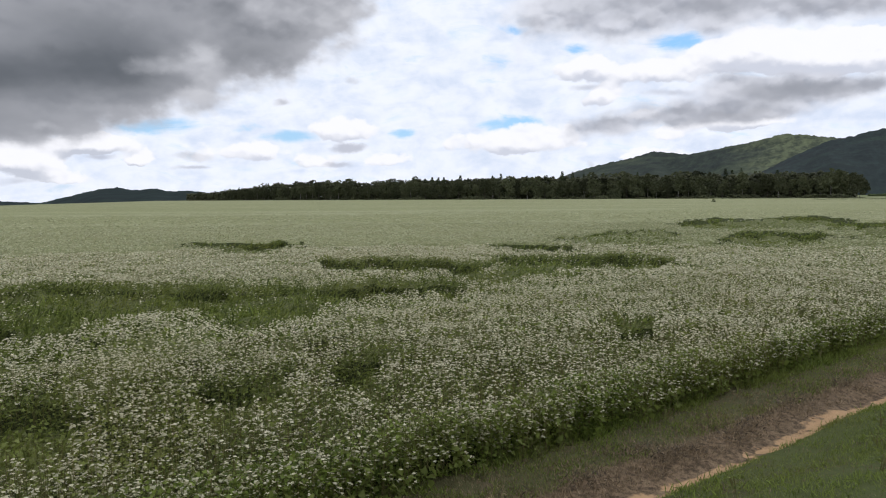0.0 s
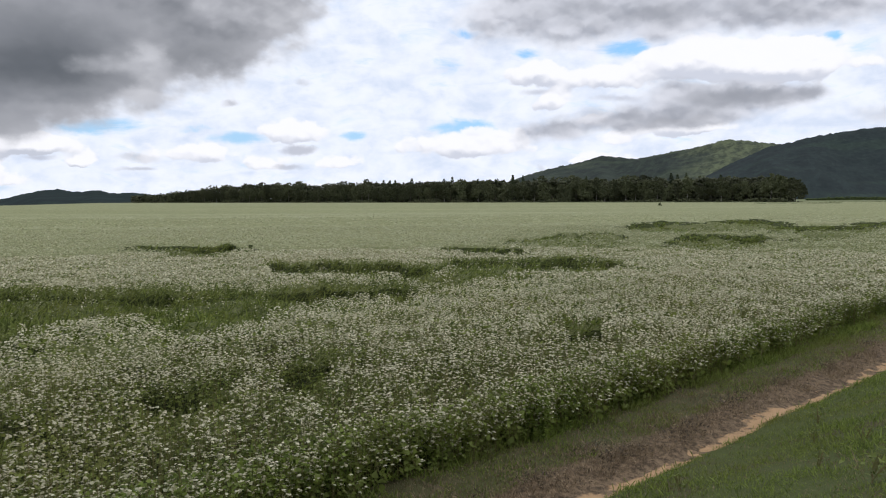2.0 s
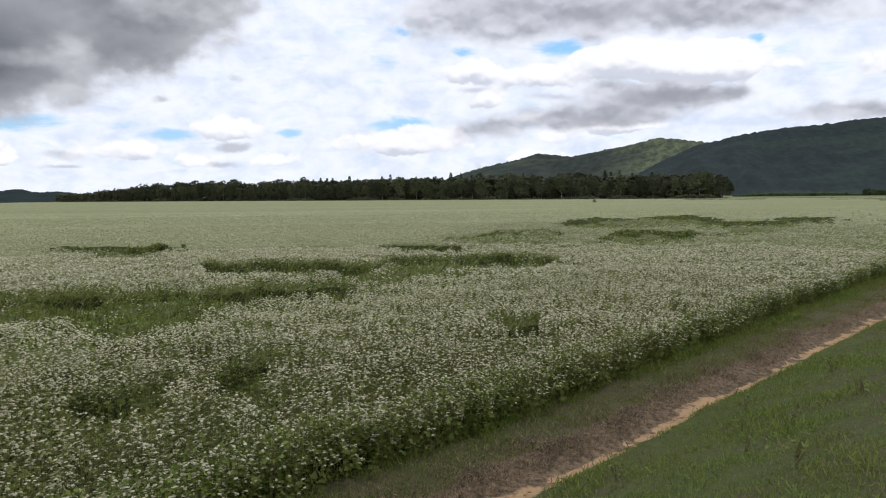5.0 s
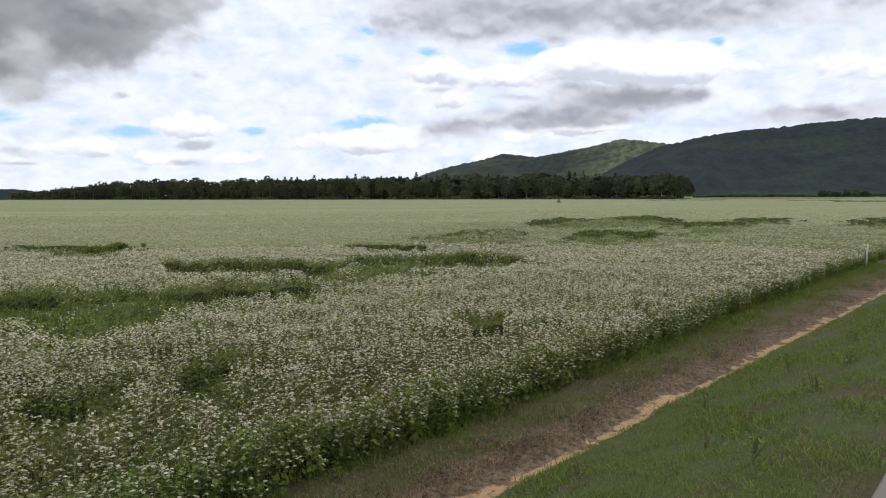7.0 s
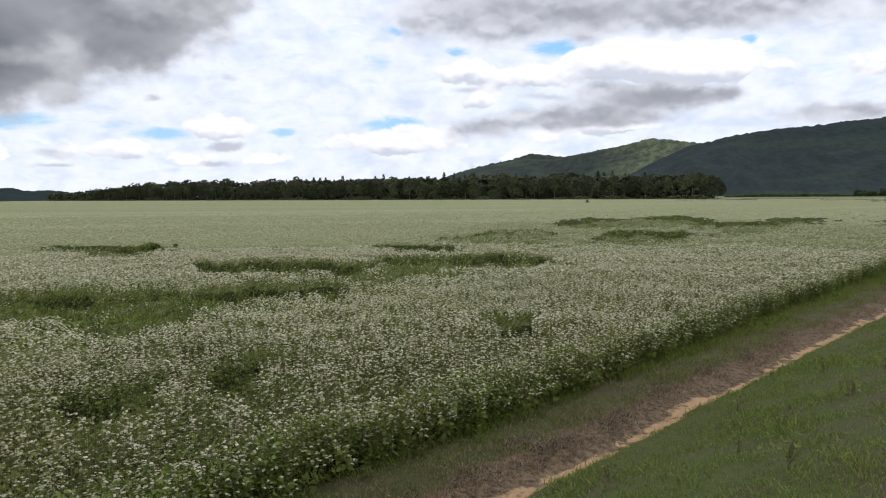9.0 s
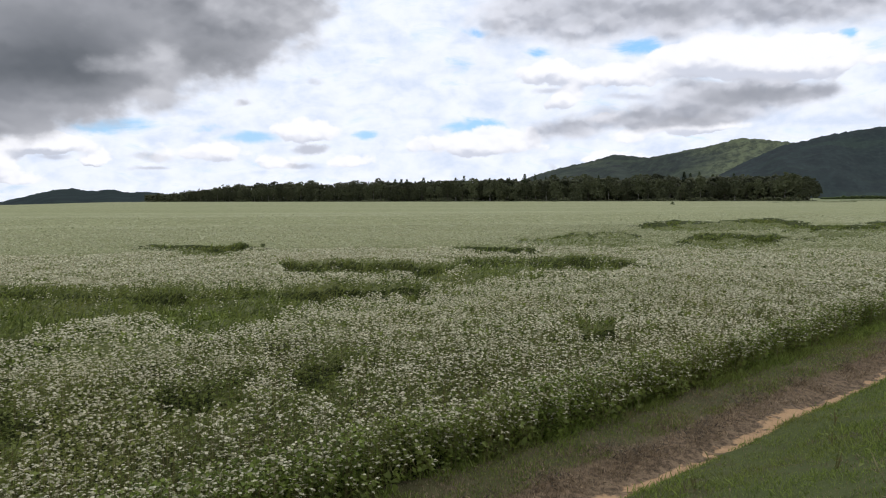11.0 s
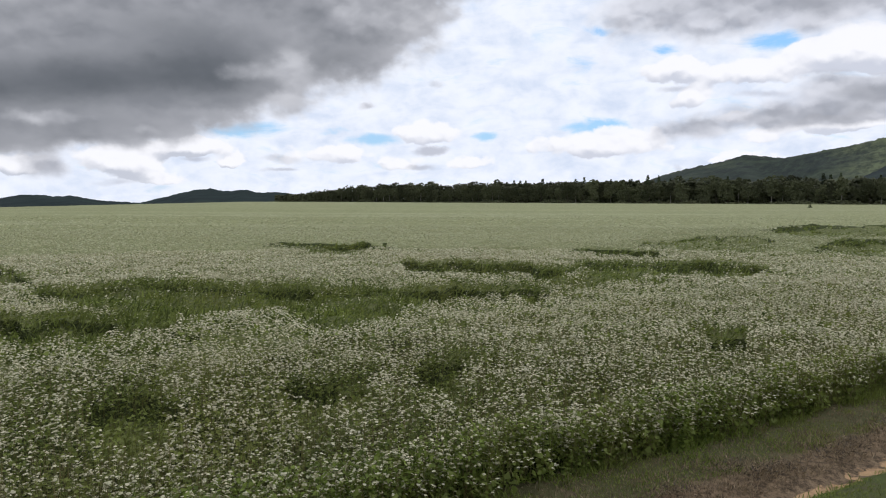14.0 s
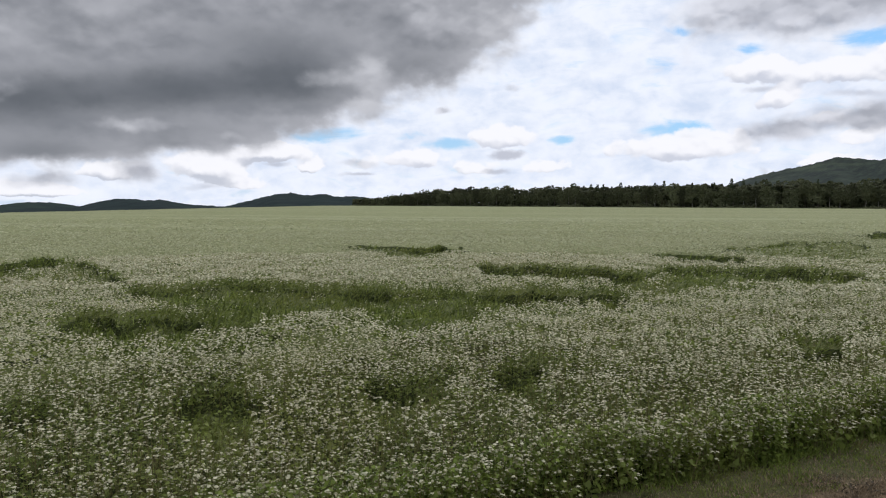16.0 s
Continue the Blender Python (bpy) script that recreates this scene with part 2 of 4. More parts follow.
LEAF = leafy("buckwheat_leaf", (0.058, 0.084, 0.017), (0.262, 0.325, 0.076), (0.27, 0.28, 0.076), 0.46)
# leaf colour with light put in, for the crop's face along the ditch
LIT_EDGE_LEAF = leafy("buckwheat_lit_edge_leaf", (0.075, 0.110, 0.020), (0.285, 0.370, 0.080), (0.28, 0.30, 0.08), 0.46)
# leaf colour with the hollows' shade put in; bank weeds use it too
SHADE_LEAF = leafy("buckwheat_shade_leaf", (0.066, 0.088, 0.021), (0.245, 0.295, 0.078), (0.21, 0.22, 0.063))
STEM = leafy("buckwheat_stem", (0.10, 0.13, 0.035), (0.20, 0.16, 0.07), None, 0.1)
BLOSSOM = leafy("buckwheat_blossom", (0.270, 0.265, 0.135), (0.82, 0.795, 0.610), (0.58, 0.545, 0.385), 0.38, 0.7)
# blossom colour dimmed and evened out, standing for flower and leaf together
DIM_BLOSSOM = leafy("dimmed_flower_leaf_mix", (0.32, 0.340, 0.185), (0.525, 0.530, 0.365), (0.425, 0.425, 0.265), 0.35, 0.7)
GRASS = leafy("grass_blade", (0.085, 0.125, 0.024), (0.285, 0.360, 0.082), (0.25, 0.235, 0.080), 0.45)
DRY = leafy("dry_grass", (0.105, 0.077, 0.046), (0.41, 0.318, 0.205), None, 0.15)


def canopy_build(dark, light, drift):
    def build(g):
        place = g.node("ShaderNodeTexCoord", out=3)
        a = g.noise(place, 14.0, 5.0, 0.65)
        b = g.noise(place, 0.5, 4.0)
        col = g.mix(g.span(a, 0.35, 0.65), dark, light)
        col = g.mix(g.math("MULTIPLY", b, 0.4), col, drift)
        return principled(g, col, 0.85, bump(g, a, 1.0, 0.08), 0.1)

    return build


# lower leaves with the deep shade between plants painted in, almost black
SHADED_CANOPY = material("buckwheat_shaded_underleaf", canopy_build((0.013, 0.017, 0.005), (0.062, 0.078, 0.020), (0.032, 0.040, 0.013)))


# stalk colour darkened for the shade on the hollows' walls
WALL = material("buckwheat_shaded_stalks", canopy_build((0.024, 0.032, 0.010), (0.085, 0.105, 0.034), (0.050, 0.062, 0.022)))
TANGLE = material("buckwheat_lodged_stalks", canopy_build((0.075, 0.092, 0.030), (0.215, 0.240, 0.100), (0.170, 0.182, 0.085)))


def layer_build(g):
    """Leaves under sparse flowers, which run into closed bloom farther out in the field."""
    place = g.node("ShaderNodeTexCoord", out=3)
    leaf = g.noise(place, 14.0, 5.0, 0.65)
    green = g.mix(g.span(leaf, 0.35, 0.65), (0.075, 0.090, 0.030), (0.215, 0.238, 0.090))
    out = g.math("ADD", g.vec("LENGTH", place, out=1), g.math("MULTIPLY", g.math("SUBTRACT", g.noise(place, 0.25, 6.0, 0.65), 0.5), 50.0))
    sep = g.tree.nodes.new("ShaderNodeSeparateXYZ")
    g.tree.links.new(place, sep.inputs[0])
    east = g.span(g.math("ARCTAN2", sep.outputs[0], sep.outputs[1]), 0.05, 0.28)
    out = g.math("SUBTRACT", out, g.math("MULTIPLY", east, 30.0))
    a = g.noise(place, 2.2, 6.0, 0.7)
    b = g.noise(place, 0.05, 5.0, 0.6)
    rows = g.noise(g.vec("MULTIPLY", place, (0.012, 0.10, 1.0)), 1.0, 4.0, 0.6)
    col = g.mix(g.span(a, 0.36, 0.62), (0.20, 0.222, 0.100), (0.312, 0.328, 0.180))
    col = g.mix(g.math("MULTIPLY", g.span(b, 0.5, 0.75), 0.35), col, (0.30, 0.33, 0.16))
    col = g.mix(g.math("MULTIPLY", g.span(rows, 0.45, 0.7), 0.25), col, (0.50, 0.50, 0.35))
    col = g.mix(g.span(out, 22.0, 42.0), green, col)
    return principled(g, col, 0.85, bump(g, a, 0.6, 0.2), 0.1)


LAYER = material("buckwheat_leaf_and_bloom", layer_build)


def ground_build(g):
    place = g.node("ShaderNodeTexCoord", out=3)
    sep = g.tree.nodes.new("ShaderNodeSeparateXYZ")
    g.tree.links.new(place, sep.inputs[0])
    wob = g.noise(place, 0.9, 5.0, 0.6)
    wob2 = g.noise(place, 4.0, 5.0, 0.65)
    v = g.math("ADD", g.math("ADD", g.math("MULTIPLY", sep.outputs[0], -0.6203), g.math("MULTIPLY", sep.outputs[1], 0.7847)),
               g.math("ADD", g.math("MULTIPLY", g.math("SUBTRACT", wob, 0.5), 0.36), g.math("MULTIPLY", g.math("SUBTRACT", wob2, 0.5), 0.34)))
    grain = g.noise(place, 60.0, 4.0, 0.7)
    earth = g.mix(g.noise(place, 16.0, 7.0, 0.75), (0.045, 0.035, 0.023), (0.190, 0.145, 0.098))
    turf = g.mix(g.noise(place, 11.0, 6.0, 0.75), (0.036, 0.048, 0.015), (0.120, 0.145, 0.046))
    worn = g.math("SUBTRACT", g.noise(place, 1.1, 5.0, 0.6), g.span(v, 1.0, 2.4, -0.06, 0.04))
    turf = g.mix(g.math("MULTIPLY", g.span(worn, 0.48, 0.66), 0.85), turf, g.mix(wob2, (0.060, 0.046, 0.030), (0.135, 0.108, 0.070)))
    verge = g.mix(g.span(wob2, 0.50, 0.72), g.mix(g.noise(place, 13.0, 6.0, 0.75), (0.042, 0.046, 0.020), (0.130, 0.130, 0.060)), earth)
    thatch = g.mix(g.span(g.noise(place, 11.0, 8.0, 0.8), 0.35, 0.65), (0.042, 0.031, 0.020), (0.250, 0.182, 0.118))
    sand = g.mix(g.noise(place, 9.0, 6.0, 0.7), (0.34, 0.212, 0.112), (0.56, 0.385, 0.225))
    broken = g.math("ADD", v, g.math("MULTIPLY", g.span(g.noise(place, 1.6, 4.0), 0.52, 0.66), 0.14))
    col = g.mix(g.span(v, 4.02, 4.07), turf, g.mix(g.span(g.noise(place, 3.1, 6.0, 0.65), 0.53, 0.60), sand, thatch))
    col = g.mix(g.span(broken, 4.21, 4.26), col, thatch)
    col = g.mix(g.span(v, 4.62, 4.98), col, verge)
    col = g.mix(g.span(v, 5.9, 6.2), col, earth)
    far = g.noise(place, 0.01, 4.0)
    field = g.mix(far, (0.10, 0.13, 0.05), (0.25, 0.27, 0.14))
    col = g.mix(g.span(v, 40.0, 60.0), col, field)
    return principled(g, col, 0.92, bump(g, g.math("ADD", wob2, g.math("MULTIPLY", grain, 0.3)), 0.7, 0.06), 0.15)


GROUND = material("ground", ground_build)


def clod_build(g):
    place = g.node("ShaderNodeTexCoord", out=3)
    a = g.noise(place, 25.0, 6.0, 0.7)
    return principled(g, g.mix(a, (0.24, 0.155, 0.090), (0.46, 0.32, 0.20)), 0.95, bump(g, a, 0.6, 0.01), 0.1)


GROUND_CLOD = material("sandy_earth", clod_build)


def slab_build(g):
    place = g.node("ShaderNodeTexCoord", out=3)
    a = g.noise(place, 3.0, 6.0, 0.65)
    b = g.noise(place, 90.0, 3.0, 0.7)
    col = g.mix(a, (0.17, 0.15, 0.125), (0.28, 0.25, 0.215))
    col = g.mix(g.math("MULTIPLY", b, 0.4), col, (0.20, 0.19, 0.17))
    return principled(g, col, 0.9, bump(g, b, 0.3, 0.01))


SLAB = material("worn_concrete", slab_build)


def paint_build(g):
    place = g.node("ShaderNodeTexCoord", out=3)
    a = g.noise(place, 12.0, 5.0, 0.65)
    return principled(g, g.mix(g.span(a, 0.5, 0.75), (0.78, 0.77, 0.74), (0.50, 0.48, 0.43)), 0.6)


WHITE = material("white_paint", paint_build)


def asphalt_build(g):
    place = g.node("ShaderNodeTexCoord", out=3)
    b = g.noise(place, 120.0, 3.0, 0.7)
    a = g.noise(place, 1.5, 5.0, 0.6)
    col = g.mix(b, (0.035, 0.035, 0.036), (0.085, 0.083, 0.08))
    return principled(g, g.mix(g.math("MULTIPLY", a, 0.4), col, (0.09, 0.088, 0.082)), 0.9, bump(g, b, 0.4, 0.008))


ASPHALT = material("asphalt", asphalt_build)


def bark_build(light, dark):
    def build(g):
        place = g.node("ShaderNodeTexCoord", out=3)
        a = g.noise(g.vec("MULTIPLY", place, (1.0, 1.0, 3.0)), 1.2, 5.0, 0.7)
        return principled(g, g.mix(g.span(a, 0.4, 0.62), light, dark), 0.85)

    return build


BIRCH = material("birch_bark", bark_build((0.42, 0.40, 0.36), (0.08, 0.07, 0.06)))
BARK = material("grey_bark", bark_build((0.12, 0.10, 0.08), (0.05, 0.042, 0.035)))


def crown_material(name, dark, light):
    def build(g):
        rnd = island(g)
        whole = g.node("ShaderNodeObjectInfo", out=5)
        col = g.mix(rnd, dark, light)
        tint = g.span(whole, 0.0, 1.0, 0.60, 1.50, False)
        col = g.vec("MULTIPLY", col, g.node("ShaderNodeCombineXYZ", (tint, tint, g.math("MULTIPLY", tint, 0.92))))
        return principled(g, col, 0.75, None, 0.2)

    return material(name, build)


CROWN = crown_material("broadleaf_crown", (0.058, 0.066, 0.038), (0.100, 0.109, 0.060))
CONIFER = crown_material("larch_crown", (0.026, 0.037, 0.018), (0.060, 0.076, 0.034))
BUSH = crown_material("bush_crown", (0.045, 0.068, 0.024), (0.095, 0.125, 0.045))


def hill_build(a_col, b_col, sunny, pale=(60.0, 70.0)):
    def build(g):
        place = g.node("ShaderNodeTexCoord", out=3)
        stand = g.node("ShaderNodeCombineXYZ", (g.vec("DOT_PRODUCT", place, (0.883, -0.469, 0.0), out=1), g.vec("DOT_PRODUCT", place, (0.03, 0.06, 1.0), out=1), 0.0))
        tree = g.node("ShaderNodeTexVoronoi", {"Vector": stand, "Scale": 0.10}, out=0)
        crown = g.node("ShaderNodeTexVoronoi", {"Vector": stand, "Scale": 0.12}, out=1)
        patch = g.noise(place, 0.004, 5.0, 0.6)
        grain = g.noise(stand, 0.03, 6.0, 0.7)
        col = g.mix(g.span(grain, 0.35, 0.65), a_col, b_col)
        # sunlit patches put into the foliage colour by noise
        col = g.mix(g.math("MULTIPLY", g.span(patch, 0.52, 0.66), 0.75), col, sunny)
        # sunlight painted on one flank as a paler colour, between two bearings
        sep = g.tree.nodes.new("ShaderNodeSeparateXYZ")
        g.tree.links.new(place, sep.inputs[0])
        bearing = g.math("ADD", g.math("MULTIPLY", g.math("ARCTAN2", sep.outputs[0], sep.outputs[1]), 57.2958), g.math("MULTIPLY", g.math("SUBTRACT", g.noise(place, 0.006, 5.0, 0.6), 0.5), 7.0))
        sunlit_on = g.math("MULTIPLY", g.span(bearing, pale[0], pale[1]), g.span(grain, 0.38, 0.62, 0.25, 0.95))
        col = g.mix(sunlit_on, col, (0.128, 0.152, 0.086))
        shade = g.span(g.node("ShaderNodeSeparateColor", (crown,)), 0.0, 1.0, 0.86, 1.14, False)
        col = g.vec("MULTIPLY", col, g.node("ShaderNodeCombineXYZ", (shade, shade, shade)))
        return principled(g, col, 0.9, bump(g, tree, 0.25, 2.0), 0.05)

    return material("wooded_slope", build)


# ---- plan: the road, bank and ditch run along u; v points across them into the field ----
UX, UY = 0.7694, 0.6388
FIELD_EDGE = 5.38


def to_uv(x, y):
    return x * UX + y * UY, -x * UY + y * UX


def to_xy(u, v):
    return u * UX - v * UY, u * UY + v * UX


def lattice(ix, iy, seed):
    h = (ix.astype(np.int64) * 374761393 + iy.astype(np.int64) * 668265263 + seed * 974634777) & 0xFFFFFFFF
    h = ((h ^ (h >> 13)) * 1274126177) & 0xFFFFFFFF
    return ((h ^ (h >> 16)) & 0xFFFF) / 65535.0


def value_noise(x, y, seed=0):
    ix, iy = np.floor(x), np.floor(y)
    fx, fy = x - ix, y - iy
    fx, fy = fx * fx * (3 - 2 * fx), fy * fy * (3 - 2 * fy)
    a, b = lattice(ix, iy, seed), lattice(ix + 1, iy, seed)
    c, d = lattice(ix, iy + 1, seed), lattice(ix + 1, iy + 1, seed)
    return (a * (1 - fx) + b * fx) * (1 - fy) + (c * (1 - fx) + d * fx) * fy


def fbm(x, y, octaves=4, seed=0):
    """Layered noise between about -1 and 1."""
    total, amp, norm = 0.0, 1.0, 0.0
    for k in range(octaves):
        total = total + amp * (value_noise(x * 2**k, y * 2**k, seed + k) * 2 - 1)
        norm += amp
        amp *= 0.5
    return total / norm * 1.4


def smooth(a, b, t):
    t = np.clip((t - a) / (b - a), 0, 1)
    return t * t * (3 - 2 * t)


def ditch_shift(u, v):
    """The ditch draws nearer to the road as it runs on."""
    return (0.024 * np.clip(u, -5, 45) - 0.10) * smooth(1.0, 3.3, v)


def ground_z(x, y):
    u, v = to_uv(x, y)
    r = np.hypot(x, y)
    z = np.interp(v + ditch_shift(u, v), [-30, -11, -7.2, -6.9, 0.62, 0.74, 1.3, 3.3, 3.80, 3.90, 4.1, 4.28, 4.6, 5.6, 7.0],
                  [0.0, 0.0, 1.05, 1.11, 1.11, 1.10, 1.02, 0.18, 0.06, -0.03, -0.06, -0.02, 0.02, 0.0, 0.0])
    rough = smooth(0.72, 1.1, v) + smooth(-7.1, -7.6, v)
    z = z + rough * (0.035 * fbm(x * 0.8, y * 0.8, 4, 3) * smooth(400, 30, r) + 0.05 * fbm(u * 1.3, v * 2.5, 3, 9) * smooth(5.2, 4.6, v) * smooth(3.6, 4.2, v))
    # the land falls away to the west and lifts a little to the east
    s = (x + 130) * -0.967 + (y - 139) * -0.255
    z = z - np.minimum(0.035 * np.maximum(0, s - 6), 26)
    z = z + 0.0012 * np.maximum(0, r - 300) * smooth(0.25, 0.7, x / np.maximum(r, 1)) * smooth(1500, 700, r) * (v > 8)
    return z


# lodged hollows in the crop: (bearing in degrees, near rim, far rim) from the place where the camera stands
HOLLOWS = [
    [(-43.6, 28.1, 33.0), (-41.8, 26.2, 33.0), (-40.1, 25.0, 35.2), (-38.5, 23.7, 33.6), (-36.7, 23.0, 28.6), (-34.9, 22.8, 24.6)],
    [(-35.5, 19.6, 20.1), (-33.9, 18.8, 21.5), (-31.3, 17.5, 22.7), (-27.4, 14.9, 22.2), (-23.3, 15.1, 20.8), (-19.0, 15.9, 20.5), (-14.7, 13.2, 19.9), (-11.6, 14.2, 19.2), (-8.1, 16.2, 19.5), (-3.7, 16.8, 19.8), (-1.6, 17.6, 19.7), (-0.3, 16.1, 19.7), (1.4, 16.6, 19.9), (2.2, 18.2, 19.2)],
    [(-9.7, 25.8, 27.3), (-8.5, 22.9, 27.9), (-5.8, 21.9, 27.2), (-1.5, 21.5, 27.5), (2.2, 20.4, 26.1), (3.9, 18.8, 26.8), (5.9, 19.0, 27.0), (6.7, 21.0, 28.2), (10.6, 22.8, 27.8), (13.7, 23.5, 29.0), (16.1, 24.2, 28.8), (17.5, 25.7, 27.4)],
    [(9.1, 37.4, 38.9), (10.7, 34.0, 43.2), (12.5, 34.9, 44.4), (14.4, 34.0, 48.5), (16.1, 34.6, 51.0), (17.5, 39.1, 46.0), (18.1, 42.4, 44.7)],
    [(3.2, 32.6, 34.6), (6.6, 30.6, 34.7), (9.3, 29.9, 33.7)],
    [(-19.9, 37.8, 39.3), (-16.7, 35.7, 39.1), (-14.5, 32.0, 39.0), (-12.8, 31.9, 38.9), (-11.7, 34.6, 36.4)],
    [(17.3, 58.0, 61.8), (20.5, 51.9, 72.7), (22.6, 52.0, 69.4), (24.7, 54.2, 79.0), (26.8, 58.8, 83.8), (28.0, 53.7, 75.5), (28.8, 46.4, 64.3), (30.8, 45.3, 64.8), (32.3, 50.2, 68.1), (34.5, 56.3, 77.4), (36.3, 68.0, 72.7)],
    [(20.8, 37.2, 39.2), (22.3, 34.6, 48.5), (24.8, 37.0, 47.2), (26.8, 37.8, 49.1), (27.9, 41.7, 44.8)],
    [(39.1, 61.3, 65.0), (40.5, 57.6, 74.6), (42.1, 59.3, 79.1), (43.7, 62.4, 80.1)],
    [(-39.9, 15.0, 15.4), (-38.6, 14.1, 17.1), (-36.9, 13.4, 17.4), (-35.1, 13.1, 16.4), (-31.7, 13.2, 17.1), (-30.4, 13.9, 16.0), (-29.2, 13.2, 16.9), (-27.8, 13.0, 16.0), (-27.2, 13.8, 14.4)],
    [(-32.6, 8.9, 9.1), (-31.6, 8.1, 9.7), (-29.7, 7.5, 9.8), (-28.1, 7.6, 9.6), (-26.8, 8.5, 9.2), (-25.6, 8.7, 8.9)],
    [(-19.8, 8.7, 9.1), (-18.4, 8.4, 9.8), (-16.7, 8.2, 10.0), (-15.0, 8.0, 9.8), (-13.2, 8.5, 9.7), (-11.7, 9.7, 9.9)],
    [(-9.0, 9.5, 9.8), (-7.9, 8.8, 10.6), (-6.2, 8.6, 10.9), (-4.8, 9.2, 11.2), (-4.0, 10.6, 11.1)],
    [(11.5, 12.9, 13.1), (12.9, 12.6, 13.5), (14.2, 11.5, 14.0), (15.3, 12.1, 14.4), (15.9, 13.4, 13.8)],
    [(-43.2, 8.7, 9.7), (-42.2, 8.7, 9.6), (-40.9, 8.7, 9.4), (-40.2, 8.9, 9.1)],
]


def hollow(x, y, outer=1.06, inner=0.95):
    """1 inside a lodged hollow, 0 in standing crop."""
    r = np.hypot(x, y)
    amp = np.clip(r * 0.018, 0.12, 1.3)
    f = 1.6 / np.clip(r * 0.05, 0.5, 3.0)
    px, py = x + amp * fbm(x * f, y * f, 3, 21), y + 1.8 * amp * fbm(x * f, y * f, 3, 22)
    f, amp = 3.2 * f, 0.6 * amp
    px, py = px + amp * fbm(x * f, y * f, 2, 23), py + 1.6 * amp * fbm(x * f, y * f, 2, 24)
    r, az = np.hypot(px, py), np.degrees(np.arctan2(px, py))
    best = np.full(np.shape(x), 9.0)
    for line in HOLLOWS:
        at = [k[0] for k in line]
        near, far = np.interp(az, at, [k[1] for k in line]), np.interp(az, at, [k[2] for k in line])
        past = np.maximum(0, np.maximum(at[0] - az, az - at[-1])) * r / 57.3
        best = np.minimum(best, np.abs(r - (near + far) / 2) / np.maximum((far - near) / 2, 0.1) + past / 0.4)
    return smooth(outer, inner, best)


def mound(x, y):
    """Tussocks left half standing inside the wide hollows."""
    r = np.hypot(x, y)
    return smooth(30, 40, r) * smooth(0.1, 0.6, fbm(x / 7.0, y / 9.0, 3, 92)) + smooth(13, 16, r) * smooth(36, 28, r) * 0.6 * smooth(0.1, 0.7, fbm(x / 1.9, y / 2.4, 3, 95))


def crop_height(x, y, inside=None):
    inside = hollow(x, y) if inside is None else inside
    stand = 0.60 + 0.05 * fbm(x * 0.25, y * 0.25, 3, 5) + 0.08 * fbm(x * 1.3, y * 1.3, 3, 6)
    lodged = np.where(np.hypot(x, y) < 12.5, 0.22, 0.16) + 0.05 * fbm(x * 1.3, y * 1.3, 3, 8) + 0.34 * np.maximum(0, fbm(x * 1.0, y * 0.8, 3, 88)) + 0.40 * mound(x, y)
    edge = smooth(FIELD_EDGE - 0.15, FIELD_EDGE + 0.35, to_uv(x, y)[1] + 0.10 * fbm(x * 0.9, y * 0.9, 3, 12))
    return (stand * (1 - inside) + lodged * inside) * (0.76 + 0.24 * edge)


# ---- mesh helpers ----
def mesh_from(name, verts, faces, mats, smooth_faces=False, slots=None):
    """A mesh from arrays: verts (n, 3) and faces (m, k)."""
    me = bpy.data.meshes.new(name)
    verts, faces = np.asarray(verts, dtype=np.float32), np.asarray(faces, dtype=np.int32)
    m, k = faces.shape
    me.vertices.add(len(verts))
    me.vertices.foreach_set("co", verts.ravel())
    me.loops.add(m * k)
    me.loops.foreach_set("vertex_index", faces.ravel())
    me.polygons.add(m)
    me.polygons.foreach_set("loop_start", np.arange(0, m * k, k, dtype=np.int32))
    if smooth_faces:
        me.polygons.foreach_set("use_smooth", np.ones(m, dtype=bool))
    for mat in mats:
        me.materials.append(mat)
    if slots is not None:
        me.polygons.foreach_set("material_index", np.asarray(slots, dtype=np.int32))
    me.update(calc_edges=True)
    return me


def part(name, me, parent, label=""):
    ob = new(name, me)
    ob.parent = parent
    if label:
        tagged(ob, label)
    return ob


def scatter(template, faces, places, turns, scales):
    """Copies of a template (k, 3) at places (n, 3), with turn matrices (n, 3, 3) and scales (n,) or (n, 3)."""
    n, k = len(places), len(template)
    scales = scales[:, None] if scales.ndim == 1 else scales
    pts = np.einsum("nij,nkj->nki", turns, template[None] * scales[:, None, :]) + places[:, None, :]
    fs = faces[None] + (np.arange(n) * k)[:, None, None]
    return pts.reshape(-1, 3), fs.reshape(-1, faces.shape[1])


def turns_of(rng, n, tilt):
    """Random turns about z, then leaning by up to tilt radians."""
    a, b, c = rng.uniform(0, 2 * np.pi, n), rng.normal(0, tilt, n), rng.uniform(0, 2 * np.pi, n)
    ca, sa, cb, sb, cc, sc = np.cos(a), np.sin(a), np.cos(b), np.sin(b), np.cos(c), np.sin(c)
    z, o = np.zeros(n), np.ones(n)
    rz = np.stack([ca, -sa, z, sa, ca, z, z, z, o], -1).reshape(n, 3, 3)
    rx = np.stack([o, z, z, z, cb, -sb, z, sb, cb], -1).reshape(n, 3, 3)
    rc = np.stack([cc, -sc, z, sc, cc, z, z, z, o], -1).reshape(n, 3, 3)
    return rc @ rx @ rz


